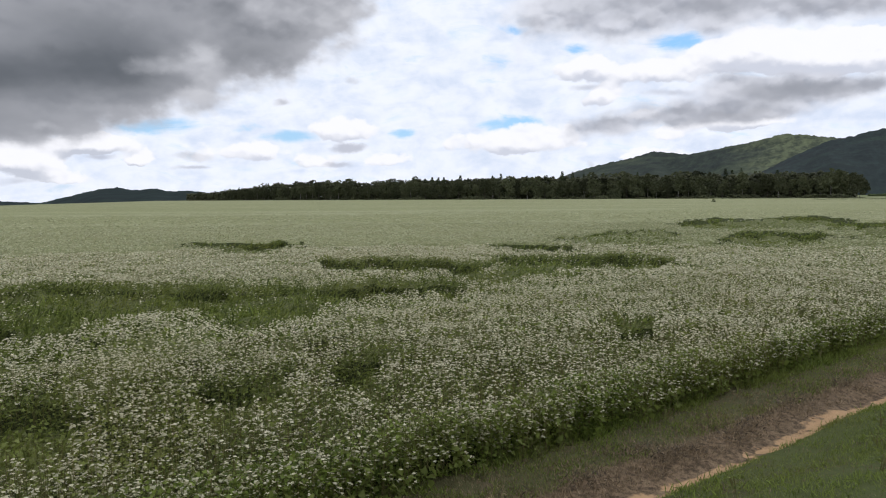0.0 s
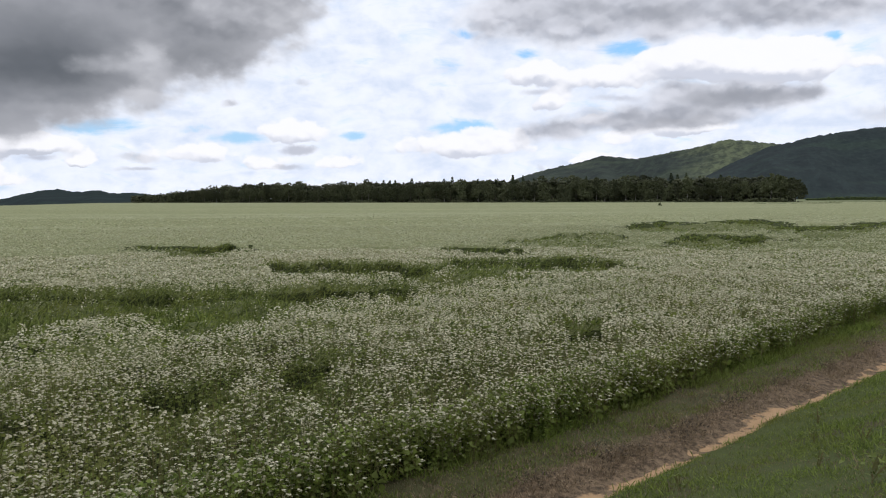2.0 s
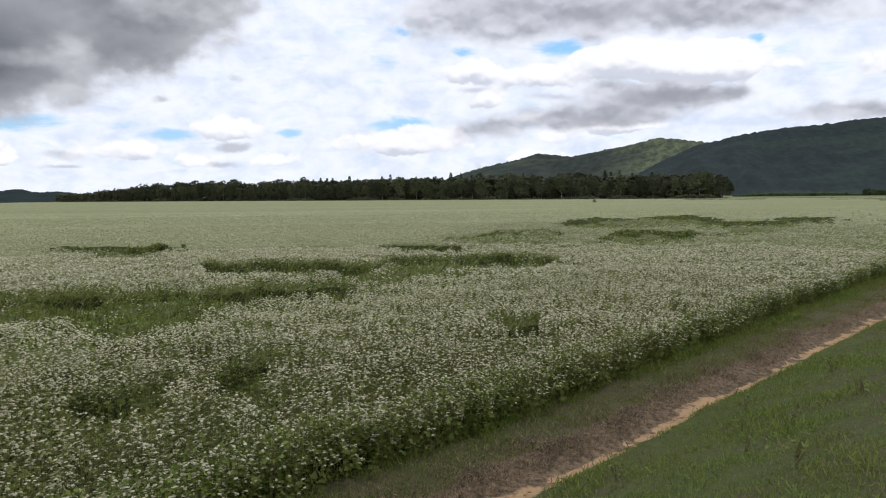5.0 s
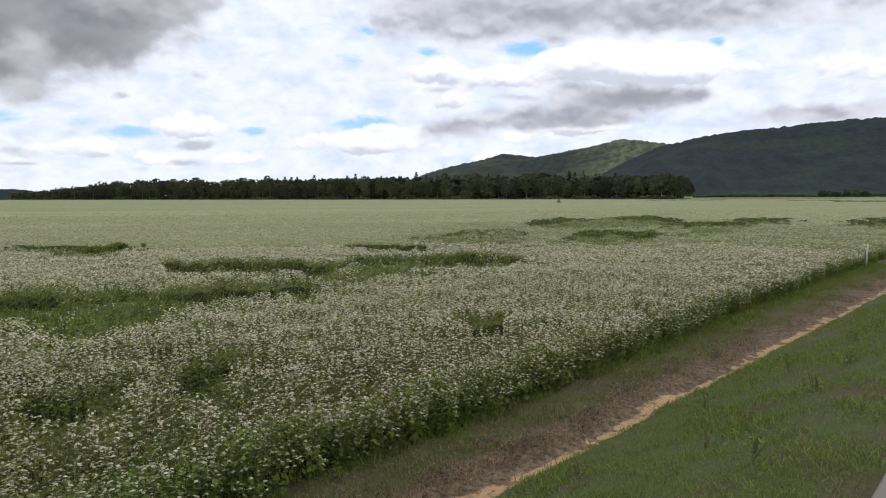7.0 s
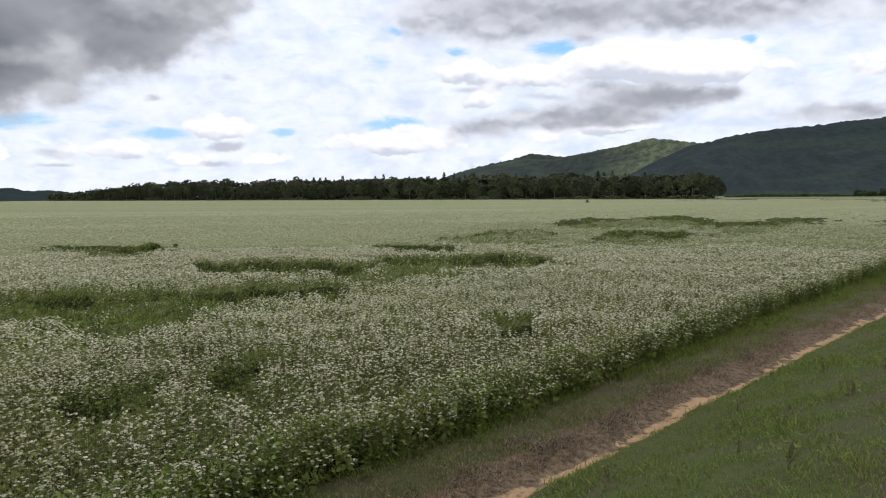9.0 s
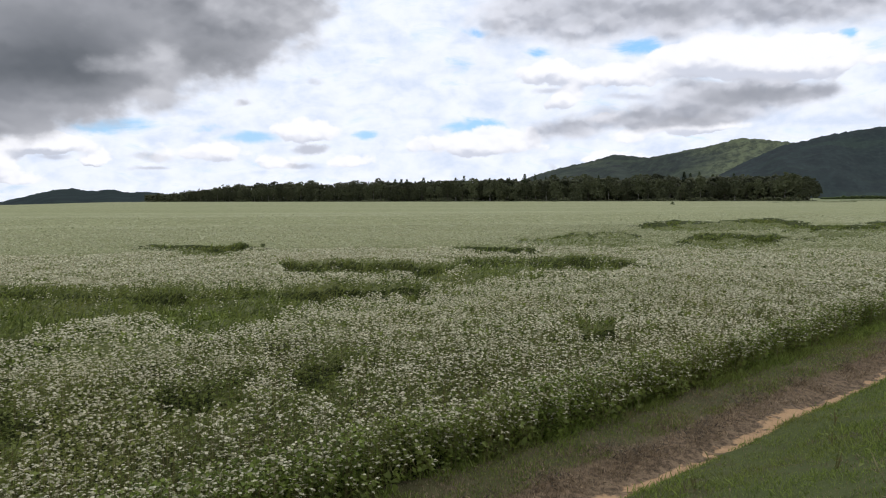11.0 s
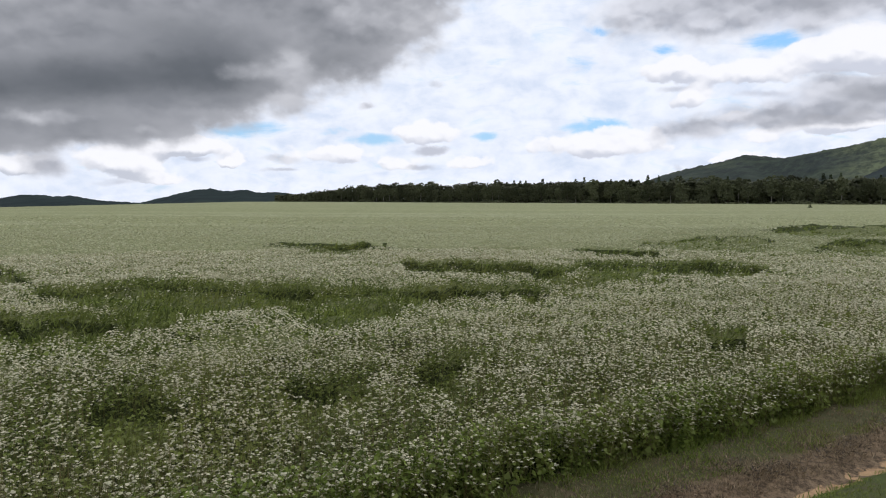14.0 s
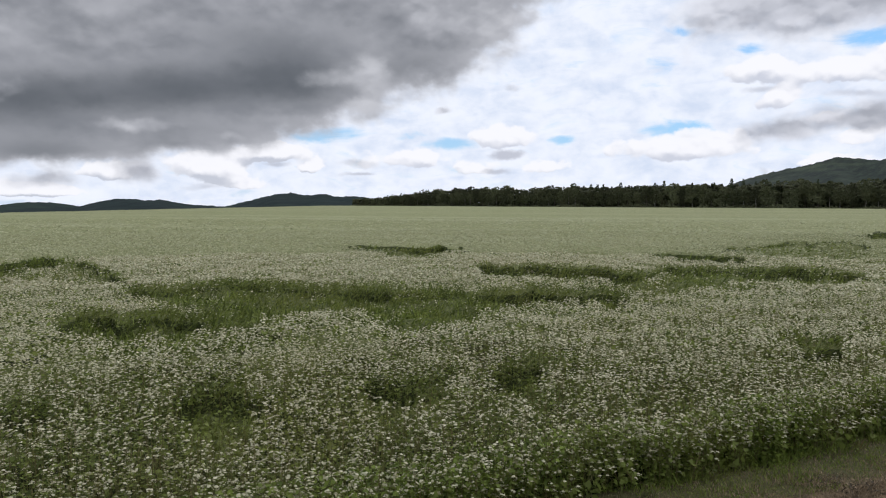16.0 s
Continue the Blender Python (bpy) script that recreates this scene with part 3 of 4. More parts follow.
def combed(rng, n, lean):
    """Turns that lay stalks over to one side, as wind and rain left them."""
    a, b, c = rng.normal(-0.3, 0.6, n), rng.normal(lean, 0.35, n), rng.uniform(0, 2 * np.pi, n)
    z, o = np.zeros(n), np.ones(n)
    ra = np.stack([np.cos(a), -np.sin(a), z, np.sin(a), np.cos(a), z, z, z, o], -1).reshape(n, 3, 3)
    rb = np.stack([np.cos(b), z, np.sin(b), z, o, z, -np.sin(b), z, np.cos(b)], -1).reshape(n, 3, 3)
    rc = np.stack([np.cos(c), -np.sin(c), z, np.sin(c), np.cos(c), z, z, z, o], -1).reshape(n, 3, 3)
    return ra @ rb @ rc


def ring_points(rng, r0, r1, density, a0, a1):
    n = int(density * 0.5 * (r1**2 - r0**2) * radians(a1 - a0))
    r = np.sqrt(rng.uniform(r0**2, r1**2, n))
    a = np.radians(rng.uniform(a0, a1, n))
    return r * np.sin(a), r * np.cos(a)


# ---- ground, road ----
def graded(lo, hi, step, out_lo, out_hi, grow=1.22):
    mid = list(np.arange(lo, hi, step))
    left, s, p = [], step, lo
    while p > out_lo:
        s *= grow
        p -= s
        left.append(p)
    right, s, p = [], step, mid[-1]
    while p < out_hi:
        s *= grow
        p += s
        right.append(p)
    return np.array(left[::-1] + mid + right)


def build_ground():
    us, vs = graded(-6, 34, 0.2, -4700, 4700), graded(0.2, 7, 0.09, -4700, 4700)
    U, V = np.meshgrid(us, vs, indexing="ij")
    X, Y = to_xy(U, V)
    Z = ground_z(X, Y)
    n, m = U.shape
    idx = np.arange(n * m).reshape(n, m)
    faces = np.stack([idx[:-1, :-1], idx[1:, :-1], idx[1:, 1:], idx[:-1, 1:]], -1).reshape(-1, 4)
    ob = new("ground", mesh_from("ground", np.stack([X, Y, Z], -1).reshape(-1, 3), faces, [GROUND], True))
    tagged(ob, "grassy roadside bank, sandy ditch and open farmland", "ground", kind="structure")


def box_strip(name, u0, u1, v0, v1, z0, z1, mat, bevel=0.02):
    bm = bmesh.new()
    steps = max(1, int((u1 - u0) / 10))
    prof = [(v0, z0), (v0, z1 - bevel), (v0 + bevel, z1), (v1 - bevel, z1), (v1, z1 - bevel), (v1, z0)]
    rings = []
    for k in range(steps + 1):
        u = u0 + (u1 - u0) * k / steps
        rings.append([bm.verts.new((*to_xy(u, v), z)) for v, z in prof])
    for a, b in zip(rings, rings[1:]):
        for k in range(len(prof) - 1):
            bm.faces.new((a[k], b[k], b[k + 1], a[k + 1]))
    bm.faces.new(rings[0])
    bm.faces.new(rings[-1][::-1])
    bmesh.ops.recalc_face_normals(bm, faces=bm.faces)
    me = bpy.data.meshes.new(name)
    bm.to_mesh(me)
    bm.free()
    me.materials.append(mat)
    return me


def build_road():
    road = new("road", box_strip("road", -250, 400, -6.6, 0.30, 0.9, 1.145, ASPHALT))
    tagged(road, "plain worn asphalt country road on a low bank", "road", kind="structure")
    kerb = tagged(new("kerb"), "pale concrete edge strip along the road", "kerb", kind="structure")
    for k in range(-6, 14):
        part("kerb_stone", box_strip("kerb_stone", k * 2.0 + 0.006, k * 2.0 + 1.994, 0.304, 0.675, 0.9, 1.15, SLAB, 0.015), kerb)


build_ground()
build_road()


# ---- distance: wooded hills ----
def build_hill(name, label, knots, dist, depth, base_z, mat, seed, steps=620, rows=46):
    """A wooded ridge: its crest (azimuth, elevation in degrees) lies at dist, its foot nearer by depth."""
    az = np.linspace(knots[0][0], knots[-1][0], steps)
    crest = np.interp(az, [k[0] for k in knots], [k[1] for k in knots])
    kernel = np.hanning(15)
    crest = np.convolve(np.pad(crest, 7, mode="edge"), kernel / kernel.sum(), mode="valid")
    t = np.concatenate([np.linspace(0, 1, rows), 1 + np.linspace(0.08, 0.6, 8)])
    A, S = np.meshgrid(np.radians(az), t, indexing="ij")
    top = (2.8 + dist * np.tan(np.radians(crest)))[:, None] - base_z
    R = dist - depth + depth * S
    X, Y = R * np.sin(A), R * np.cos(A)
    spur = fbm(A * 17 + S * 0.7, S * 0.7, 2, seed) * 0.5 + 0.5
    shape = np.where(S <= 1, S ** (0.75 + 0.9 * spur), 1 - (S - 1) * 1.3)
    trees = 3.4 * fbm(X / 11, Y / 11, 3, seed + 4) * smooth(0.94, 0.99, S) + 6.0 * fbm(X / 260, Y / 260, 2, seed + 5) * smooth(0.1, 0.4, S) * (top / 150 - 0.5).clip(0, 1)
    Z = base_z + top * shape + trees * smooth(0, 0.12, S) * (top / 200 + 0.25).clip(0.2, 1.0)
    n, m = A.shape
    idx = np.arange(n * m).reshape(n, m)
    faces = np.stack([idx[:-1, :-1], idx[1:, :-1], idx[1:, 1:], idx[:-1, 1:]], -1).reshape(-1, 4)
    ob = new(name, mesh_from(name, np.stack([X, Y, Z], -1).reshape(-1, 3), faces, [mat], True))
    return tagged(ob, label, "hill", kind="structure")


# the last pair gives the bearings where painted sunlight sets in
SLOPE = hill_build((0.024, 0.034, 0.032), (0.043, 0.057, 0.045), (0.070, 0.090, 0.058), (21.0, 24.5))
# cloud shade and bluish haze are painted into this slope colour
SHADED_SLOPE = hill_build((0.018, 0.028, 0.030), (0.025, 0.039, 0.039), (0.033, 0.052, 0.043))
build_hill("mountain_ridge", "long green wooded mountain ridge with painted sunlit patches", [(6, 0.3), (9.8, 1.7), (12, 2.35), (14.2, 2.8), (15.7, 3.2), (18.2, 2.9), (20.6, 3.4), (22.7, 3.7), (24.5, 4.1), (26.4, 3.9), (28.5, 3.6), (34, 2.6)], 3600, 1500, -4, SLOPE, 40)
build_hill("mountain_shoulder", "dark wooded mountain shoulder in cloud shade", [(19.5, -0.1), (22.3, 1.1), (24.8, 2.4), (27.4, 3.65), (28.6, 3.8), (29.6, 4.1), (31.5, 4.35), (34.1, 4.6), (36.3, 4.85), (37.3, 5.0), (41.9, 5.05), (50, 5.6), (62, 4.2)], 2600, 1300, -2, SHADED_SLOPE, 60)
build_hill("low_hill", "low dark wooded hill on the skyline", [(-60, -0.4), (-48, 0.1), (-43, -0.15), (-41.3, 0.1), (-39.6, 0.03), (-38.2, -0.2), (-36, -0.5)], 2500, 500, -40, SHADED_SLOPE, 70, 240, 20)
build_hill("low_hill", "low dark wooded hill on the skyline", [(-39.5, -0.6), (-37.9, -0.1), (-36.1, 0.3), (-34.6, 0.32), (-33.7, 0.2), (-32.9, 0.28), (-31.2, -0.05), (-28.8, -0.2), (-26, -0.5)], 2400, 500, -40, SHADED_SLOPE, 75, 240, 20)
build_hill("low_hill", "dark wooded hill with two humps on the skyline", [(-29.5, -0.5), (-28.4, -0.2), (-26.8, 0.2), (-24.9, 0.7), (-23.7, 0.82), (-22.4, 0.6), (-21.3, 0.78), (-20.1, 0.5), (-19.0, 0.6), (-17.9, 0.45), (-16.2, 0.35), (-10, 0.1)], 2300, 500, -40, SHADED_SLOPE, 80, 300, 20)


# ---- the wood across the field ----
def trunk_mesh(height, radius, mat, rng):
    bm = bmesh.new()
    rings = []
    for k in range(6):
        t = k / 5
        cx, cy = 0.25 * t * rng.uniform(-1, 1), 0.25 * t * rng.uniform(-1, 1)
        rad = radius * (1 - 0.8 * t) * (1.4 if k == 0 else 1)
        rings.append([bm.verts.new((cx + rad * math.cos(a * math.pi / 3), cy + rad * math.sin(a * math.pi / 3), height * t - (0.4 if k == 0 else 0))) for a in range(6)])
    for a, b in zip(rings, rings[1:]):
        for k in range(6):
            bm.faces.new((a[k], a[(k + 1) % 6], b[(k + 1) % 6], b[k]))
    # limbs
    for _ in range(7):
        h = height * rng.uniform(0.35, 0.85)
        a = rng.uniform(0, 2 * math.pi)
        out = height * rng.uniform(0.10, 0.2)
        tip = Vector((math.cos(a) * out, math.sin(a) * out, h + out * 0.8))
        w = radius * 0.3
        base = [bm.verts.new((w * math.cos(q), w * math.sin(q), h + w)) for q in (0, 2.1, 4.2)]
        end = bm.verts.new(tip)
        for k in range(3):
            bm.faces.new((base[k], base[(k + 1) % 3], end))
    me = bpy.data.meshes.new("trunk")
    bm.to_mesh(me)
    bm.free()
    me.materials.append(mat)
    return me


CLUMP = np.array([(-0.5, 0, -0.28), (0.5, 0.1, -0.3), (0.55, 0, 0.25), (-0.45, -0.1, 0.32), (0.0, 0.45, 0.05), (0.05, -0.45, 0.0)])
CLUMP_FACES = np.array([(0, 1, 4), (1, 2, 4), (2, 3, 4), (3, 0, 4), (1, 0, 5), (2, 1, 5), (3, 2, 5), (0, 3, 5)])


TWIG = np.array([(-0.5, 0.05, -0.3), (0.45, -0.1, -0.35), (0.55, 0.0, 0.3), (-0.4, 0.1, 0.38), (0.05, -0.5, -0.3), (-0.1, 0.5, -0.2), (0.0, 0.45, 0.36), (0.1, -0.55, 0.28)])
TWIG_FACES = np.array([(0, 1, 2, 3), (4, 5, 6, 7)])


def crown_mesh(kind, height, width, rng, mat, count):
    """A crown of many leaf clumps with gaps and an uneven outline."""
    if kind == "conifer":
        t = rng.uniform(0, 1, count) ** 0.8
        tier = np.floor(t * 9) / 9 + 0.02
        rad = width * (1 - tier) ** 0.75 * (0.75 + 0.4 * rng.uniform(0, 1, count)) * np.sqrt(rng.uniform(0.25, 1, count))
        a = rng.uniform(0, 2 * np.pi, count)
        pts = np.stack([rad * np.cos(a), rad * np.sin(a), height * (0.16 + 0.84 * t) - 0.25 * rad], -1)
        size = width * (0.13 + 0.12 * (1 - t))
        scale = np.stack([size * 1.3, size * 1.3, size * 0.8], -1)
    else:
        k = 13
        lobes = rng.normal(0, 1, (k, 3))
        lobes /= np.linalg.norm(lobes, axis=1)[:, None]
        high = rng.uniform(0.26, 0.86, k)
        reach = width * 0.62 * np.sqrt(np.clip(1.05 - (high - 0.45) ** 2 * 4.2, 0.05, 1))
        centre = np.stack([lobes[:, 0] * reach, lobes[:, 1] * reach, height * high], -1)
        which = rng.integers(0, k, count)
        d = rng.normal(0, 1, (count, 3))
        d /= np.linalg.norm(d, axis=1)[:, None]
        rad = width * rng.uniform(0.26, 0.46, k)[which][:, None] * rng.uniform(0.5, 1.05, count)[:, None] ** 0.5
        pts = centre[which] + d * rad * np.array([1, 1, 1.2])
        pts[:, 2] = np.minimum(pts[:, 2], height * rng.uniform(0.93, 1.0, count))
        size = width * rng.uniform(0.15, 0.27, count)
        scale = np.stack([size, size, size * 0.8], -1)
    v, f = scatter(TWIG, TWIG_FACES, pts, turns_of(rng, count, 0.9), scale)
    return mesh_from("crown", v, f, [mat])


def make_tree(name, label, kind, height, width, bark, leaf, seed, count=170):
    rng = np.random.default_rng(seed)
    tree = tagged(new(name), label, "tree", "trees along the edge of the wood")
    part("trunk", trunk_mesh(height * 0.62, height * 0.014, bark, rng), tree)
    part("crown", crown_mesh(kind, height, width, rng, leaf, count), tree)
    return tree


def wood_line(az):
    """Distance of the wood's edge at an azimuth in degrees."""
    return np.interp(az, [-22, -16, -8, 0, 10, 20, 29.5], [860, 760, 620, 530, 475, 430, 400])


WOOD_AZ = [-18, -15.9, -14, -12.7, -10.4, -7.4, -5.8, -2.1, 1.2, 3.8, 9.4, 12, 20, 28.4, 29.5]
WOOD_TOP = [0.42, 0.64, 0.92, 1.12, 1.24, 1.32, 1.18, 1.40, 1.46, 1.55, 1.65, 1.6, 1.62, 1.58, 1.2]


def build_wood():
    rng = np.random.default_rng(5)
    protos = []
    for k in range(6):
        protos.append(make_tree("broadleaf_tree", "dark green broadleaf tree with an uneven crown at the wood's edge", "round", 16, 4.6 + 0.45 * k, BIRCH if k in (1, 4) else BARK, CROWN, 100 + k, 380))
    for k in range(3):
        protos.append(make_tree("larch_tree", "tall pointed dark green conifer rising from the wood", "conifer", 16, 2.8 + 0.4 * k, BARK, CONIFER, 120 + k, 300))
    used = set()

    def plant(az, d, h, k):
        x, y = d * math.sin(radians(az)), d * math.cos(radians(az))
        z = float(ground_z(np.array(x), np.array(y)))
        s = h / 16
        m = Matrix.Translation((x, y, z)) @ Matrix.Rotation(rng.uniform(0, 6.28), 4, "Z")
        if k not in used:
            used.add(k)
            ob = protos[k]
            ob.matrix_basis = m
        else:
            ob = copy_thing(protos[k], m)
        ob.scale = (s * rng.uniform(0.9, 1.15), s * rng.uniform(0.9, 1.15), s)

    az = -18.0
    while az < 29.3:
        d = float(wood_line(az))
        # tops of the wood against the sky
        el = float(np.interp(az, WOOD_AZ, WOOD_TOP))
        x, y = d * math.sin(radians(az)), d * math.cos(radians(az))
        zt = float(ground_z(np.array(x), np.array(y)))
        h = 2.8 + d * math.tan(radians(el)) - zt
        plant(az, d + rng.uniform(-4, 5), h * rng.uniform(0.70, 1.05), int(rng.integers(0, 6)))
        conifer = rng.uniform() < (0.55 if -4 < az < 11 or 18 < az < 26 else 0.18)
        plant(az + rng.uniform(-0.2, 0.2), d + rng.uniform(12, 26), (h + 0.3) * rng.uniform(0.92, 1.15 if conifer else 1.10), int(rng.integers(6, 9)) if conifer else int(rng.integers(0, 6)))
        az += 5.6 / d * 57.3 * rng.uniform(0.75, 1.25)
    # the depth of the wood behind its edge
    n = 13000
    a = rng.uniform(-19, 29.0, n)
    d = wood_line(a) + rng.uniform(8, 70, n)
    x, y = d * np.sin(np.radians(a)), d * np.cos(np.radians(a))
    el = np.interp(a, WOOD_AZ, WOOD_TOP)
    gz = ground_z(x, y)
    top = 2.8 + wood_line(a) * np.tan(np.radians(el)) - gz
    z = gz + top * rng.uniform(0.0, 1, n) ** 1.25 * (0.84 + 0.12 * value_noise(x / 6, y / 6, 3))
    s = rng.uniform(1.8, 3.5, n)
    v, f = scatter(CLUMP, CLUMP_FACES, np.stack([x, y, z], -1), turns_of(rng, n, 0.6), s)
    tagged(new("wood_interior", mesh_from("wood_interior", v, f, [CROWN])), "dense dark foliage in the depth of the wood", "wood", kind="stuff")
    # scrub along the foot of the wood
    n = 5000
    a = rng.uniform(-19, 29.6, n)
    d = wood_line(a) + rng.uniform(-9, 4, n)
    x, y = d * np.sin(np.radians(a)), d * np.cos(np.radians(a))
    z = ground_z(x, y) + rng.uniform(0, 1, n) * (0.5 + 2.6 * smooth(0.35, 0.9, value_noise(x / 9, y / 9, 8)))
    v, f = scatter(CLUMP, CLUMP_FACES, np.stack([x, y, z], -1), turns_of(rng, n, 0.6), rng.uniform(0.7, 1.5, n))
    tagged(new("undergrowth", mesh_from("undergrowth", v, f, [CROWN])), "low dark scrub along the foot of the wood", "undergrowth", kind="stuff")


build_wood()


# ---- the buckwheat ----
def petals(count, spread, size, rng):
    """A flower head: small tilted quads over a shallow dome."""
    vs, fs = [], []
    for k in range(count):
        a, q = rng.uniform(0, 6.28), math.sqrt(rng.uniform(0.05, 1)) * spread
        c = Vector((q * math.cos(a) * 1.25, q * math.sin(a) * 1.25, spread * 0.5 - q * q / spread * 0.5 + rng.uniform(-0.1, 0.1) * spread))
        out = Vector((c.x, c.y, spread * rng.uniform(1.0, 2.4))).normalized()
        e1 = out.orthogonal().normalized()
        e1.rotate(Matrix.Rotation(rng.uniform(0, 6.28), 3, out))
        e2 = out.cross(e1)
        for sx, sy in ((-1, -0.8), (1, -0.9), (0.9, 0.8), (-0.9, 1)):
            vs.append(c + e1 * sx * size * 0.5 + e2 * sy * size * 0.5)
        fs.append([4 * k, 4 * k + 1, 4 * k + 2, 4 * k + 3])
    return np.array([tuple(v) for v in vs]), np.array(fs)


def flower_dome(size, sides, rng, loose):
    """A flower head as one small uneven dome, with loose florets about it."""
    ring = [(a, size * rng.uniform(0.7, 1.2)) for a in (2 * math.pi * (k + rng.uniform(-0.2, 0.2)) / sides for k in range(sides))]
    vs = [(0.0, 0.0, size * 0.50)] + [(q * math.cos(a), q * math.sin(a), size * rng.uniform(-0.18, 0.15)) for a, q in ring]
    fs = [(0, 1 + k, 1 + (k + 1) % sides) for k in range(sides)]
    for _ in range(loose):
        a, q, w = rng.uniform(0, 6.28), size * rng.uniform(0.9, 1.8), size * 0.5
        z = size * rng.uniform(-0.9, 0.2)
        k = len(vs)
        vs += [(q * math.cos(a) - w, q * math.sin(a), z), (q * math.cos(a) + w * 0.7, q * math.sin(a) - w * 0.6, z + w * 0.4), (q * math.cos(a) + w * 0.2, q * math.sin(a) + w, z + w * 0.3)]
        fs.append((k, k + 1, k + 2))
    return np.array(vs), np.array(fs)


BLADE_V = np.array([(-0.5, 0, 0), (0.5, 0, 0), (0.32, 0.14, 0.58), (-0.08, 0.45, 1.0)])
BLADE_F = np.array([(0, 1, 2), (0, 2, 3)])
LEAF_V = np.array([(0, -0.5, 0), (0.52, -0.28, 0.10), (0, 0.62, -0.06), (-0.52, -0.28, 0.10)])
LEAF_F = np.array([(0, 1, 2), (0, 2, 3)])
LEFT_AZ, RIGHT_AZ = -47, 48


def in_field(x, y):
    return to_uv(x, y)[1] > FIELD_EDGE + 0.13 * fbm(x * 1.7, y * 1.7, 3, 30)


def build_crop():
    rng = np.random.default_rng(11)
    pr = random.Random(4)
    crop = tagged(new("buckwheat_crop"), "buckwheat in white flower with lodged green hollows", "crop", kind="stuff")
    # body of the crop
    rs = 4.5 * 1.016 ** np.arange(0, 190)
    rs = np.concatenate([rs, rs[-1] * 1.045 ** np.arange(1, 52)])
    az = np.radians(np.concatenate([np.arange(-80, -50, 1.0), np.arange(-50, 50, 0.15), np.arange(50, 80.01, 1.0)]))
    A, R = np.meshgrid(az, rs, indexing="ij")
    X, Y = R * np.sin(A), R * np.cos(A)
    V = to_uv(X, Y)[1]
    H = crop_height(X, Y)
    share = np.interp(R, [11, 15, 34, 70], [0.28, 0.50, 0.78, 0.97])
    wall = smooth(FIELD_EDGE + 0.16, FIELD_EDGE + 0.42, V)
    Z = ground_z(X, Y) + H * share * wall - 0.05 * (1 - wall)
    n, m = A.shape
    idx = np.arange(n * m).reshape(n, m)
    faces = np.stack([idx[:-1, :-1], idx[:-1, 1:], idx[1:, 1:], idx[1:, :-1]], -1)
    keep = (V[:-1, :-1] > FIELD_EDGE - 0.1) & (R[:-1, :-1] < wood_line(np.degrees(A[:-1, :-1])) - 4)
    sunk = hollow(X, Y)
    sunk = np.stack([sunk[:-1, :-1], sunk[1:, :-1], sunk[:-1, 1:], sunk[1:, 1:]])
    low = sunk.min(0) > 0.6
    # rim cells get the wall colour with shade painted in
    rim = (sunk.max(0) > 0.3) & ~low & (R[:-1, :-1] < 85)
    # close by, the body takes the dark colour that stands for shaded gaps
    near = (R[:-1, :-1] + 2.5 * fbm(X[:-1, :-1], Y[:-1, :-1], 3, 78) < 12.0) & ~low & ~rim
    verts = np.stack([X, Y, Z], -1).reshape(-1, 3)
    for name, sel, mat in (("underleaf", keep & near, SHADED_CANOPY), ("hollow_wall", keep & rim, WALL), ("lodged_stalks", keep & low, TANGLE), ("leaf_layer", keep & ~near & ~low & ~rim, LAYER)):
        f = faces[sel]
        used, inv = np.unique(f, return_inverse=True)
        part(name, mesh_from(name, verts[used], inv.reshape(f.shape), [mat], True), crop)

    def heads(name, r0, r1, density, template, size, lift, thin, fade=1000.0, mat=BLOSSOM, deep=0.075, stack=1):
        """Flower heads; with stack above 1 each plant carries several, one below the other."""
        x, y = ring_points(rng, r0, r1, density / stack, LEFT_AZ, RIGHT_AZ)
        ok = in_field(x, y)
        x, y = x[ok], y[ok]
        inside = hollow(x, y)
        clump = value_noise(x * 2.3, y * 2.3, 14)
        r = np.hypot(x, y)
        f = 1.5 / np.clip(r * 0.05, 0.5, 2.5)
        patch = smooth(0.05, 0.65, fbm(x * f, y * f * 0.7, 3, 66))
        inside = np.where(r > 24, hollow(x, y, 1.30, 0.62), inside)
        left = np.clip(thin + 0.70 * patch * smooth(13, 26, r) + 0.34 * smooth(24, 40, r), 0, 0.9)
        ok = rng.uniform(0, 1, len(x)) < (1 - (1 - left) * smooth(0.05, 0.9, inside)) * (1 - 0.45 * hollow(x, y, 1.45, 0.9)) * (0.62 + 0.45 * clump) * (1 - 0.30 * smooth(0.05, 0.28, np.arctan2(x, y)) * smooth(18, 34, r)) * smooth(fade, 0.5 * fade, np.hypot(x, y))
        x, y = x[ok], y[ok]
        h = crop_height(x, y)
        z = ground_z(x, y) + h + lift + 0.05 - np.abs(rng.normal(0, deep if stack == 1 else 0.05, len(x)))
        if stack > 1:
            drop = np.tile(np.arange(stack), len(x)) * deep * rng.uniform(0.5, 1.5, stack * len(x))
            x, y, z = np.repeat(x, stack), np.repeat(y, stack), np.repeat(z, stack) - drop
            x, y = x + rng.normal(0, 0.016 + 0.16 * drop), y + rng.normal(0, 0.016 + 0.16 * drop)
        v, f = scatter(template[0], template[1], np.stack([x, y, z], -1), turns_of(rng, len(x), 0.3), size * rng.uniform(0.7, 1.3, len(x)))
        part(name, mesh_from(name, v, f, [mat]), crop, "small white flower heads")

    def aside(a0, a1):
        x, y = ring_points(rng, 4.5, 32, 55, a0, a1)
        ok = in_field(x, y)
        x, y = x[ok], y[ok]
        template = petals(1, 0.02, 0.06, pr)
        v, f = scatter(template[0], template[1], np.stack([x, y, ground_z(x, y) + crop_height(x, y)], -1), turns_of(rng, len(x), 0.3), rng.uniform(0.7, 1.3, len(x)))
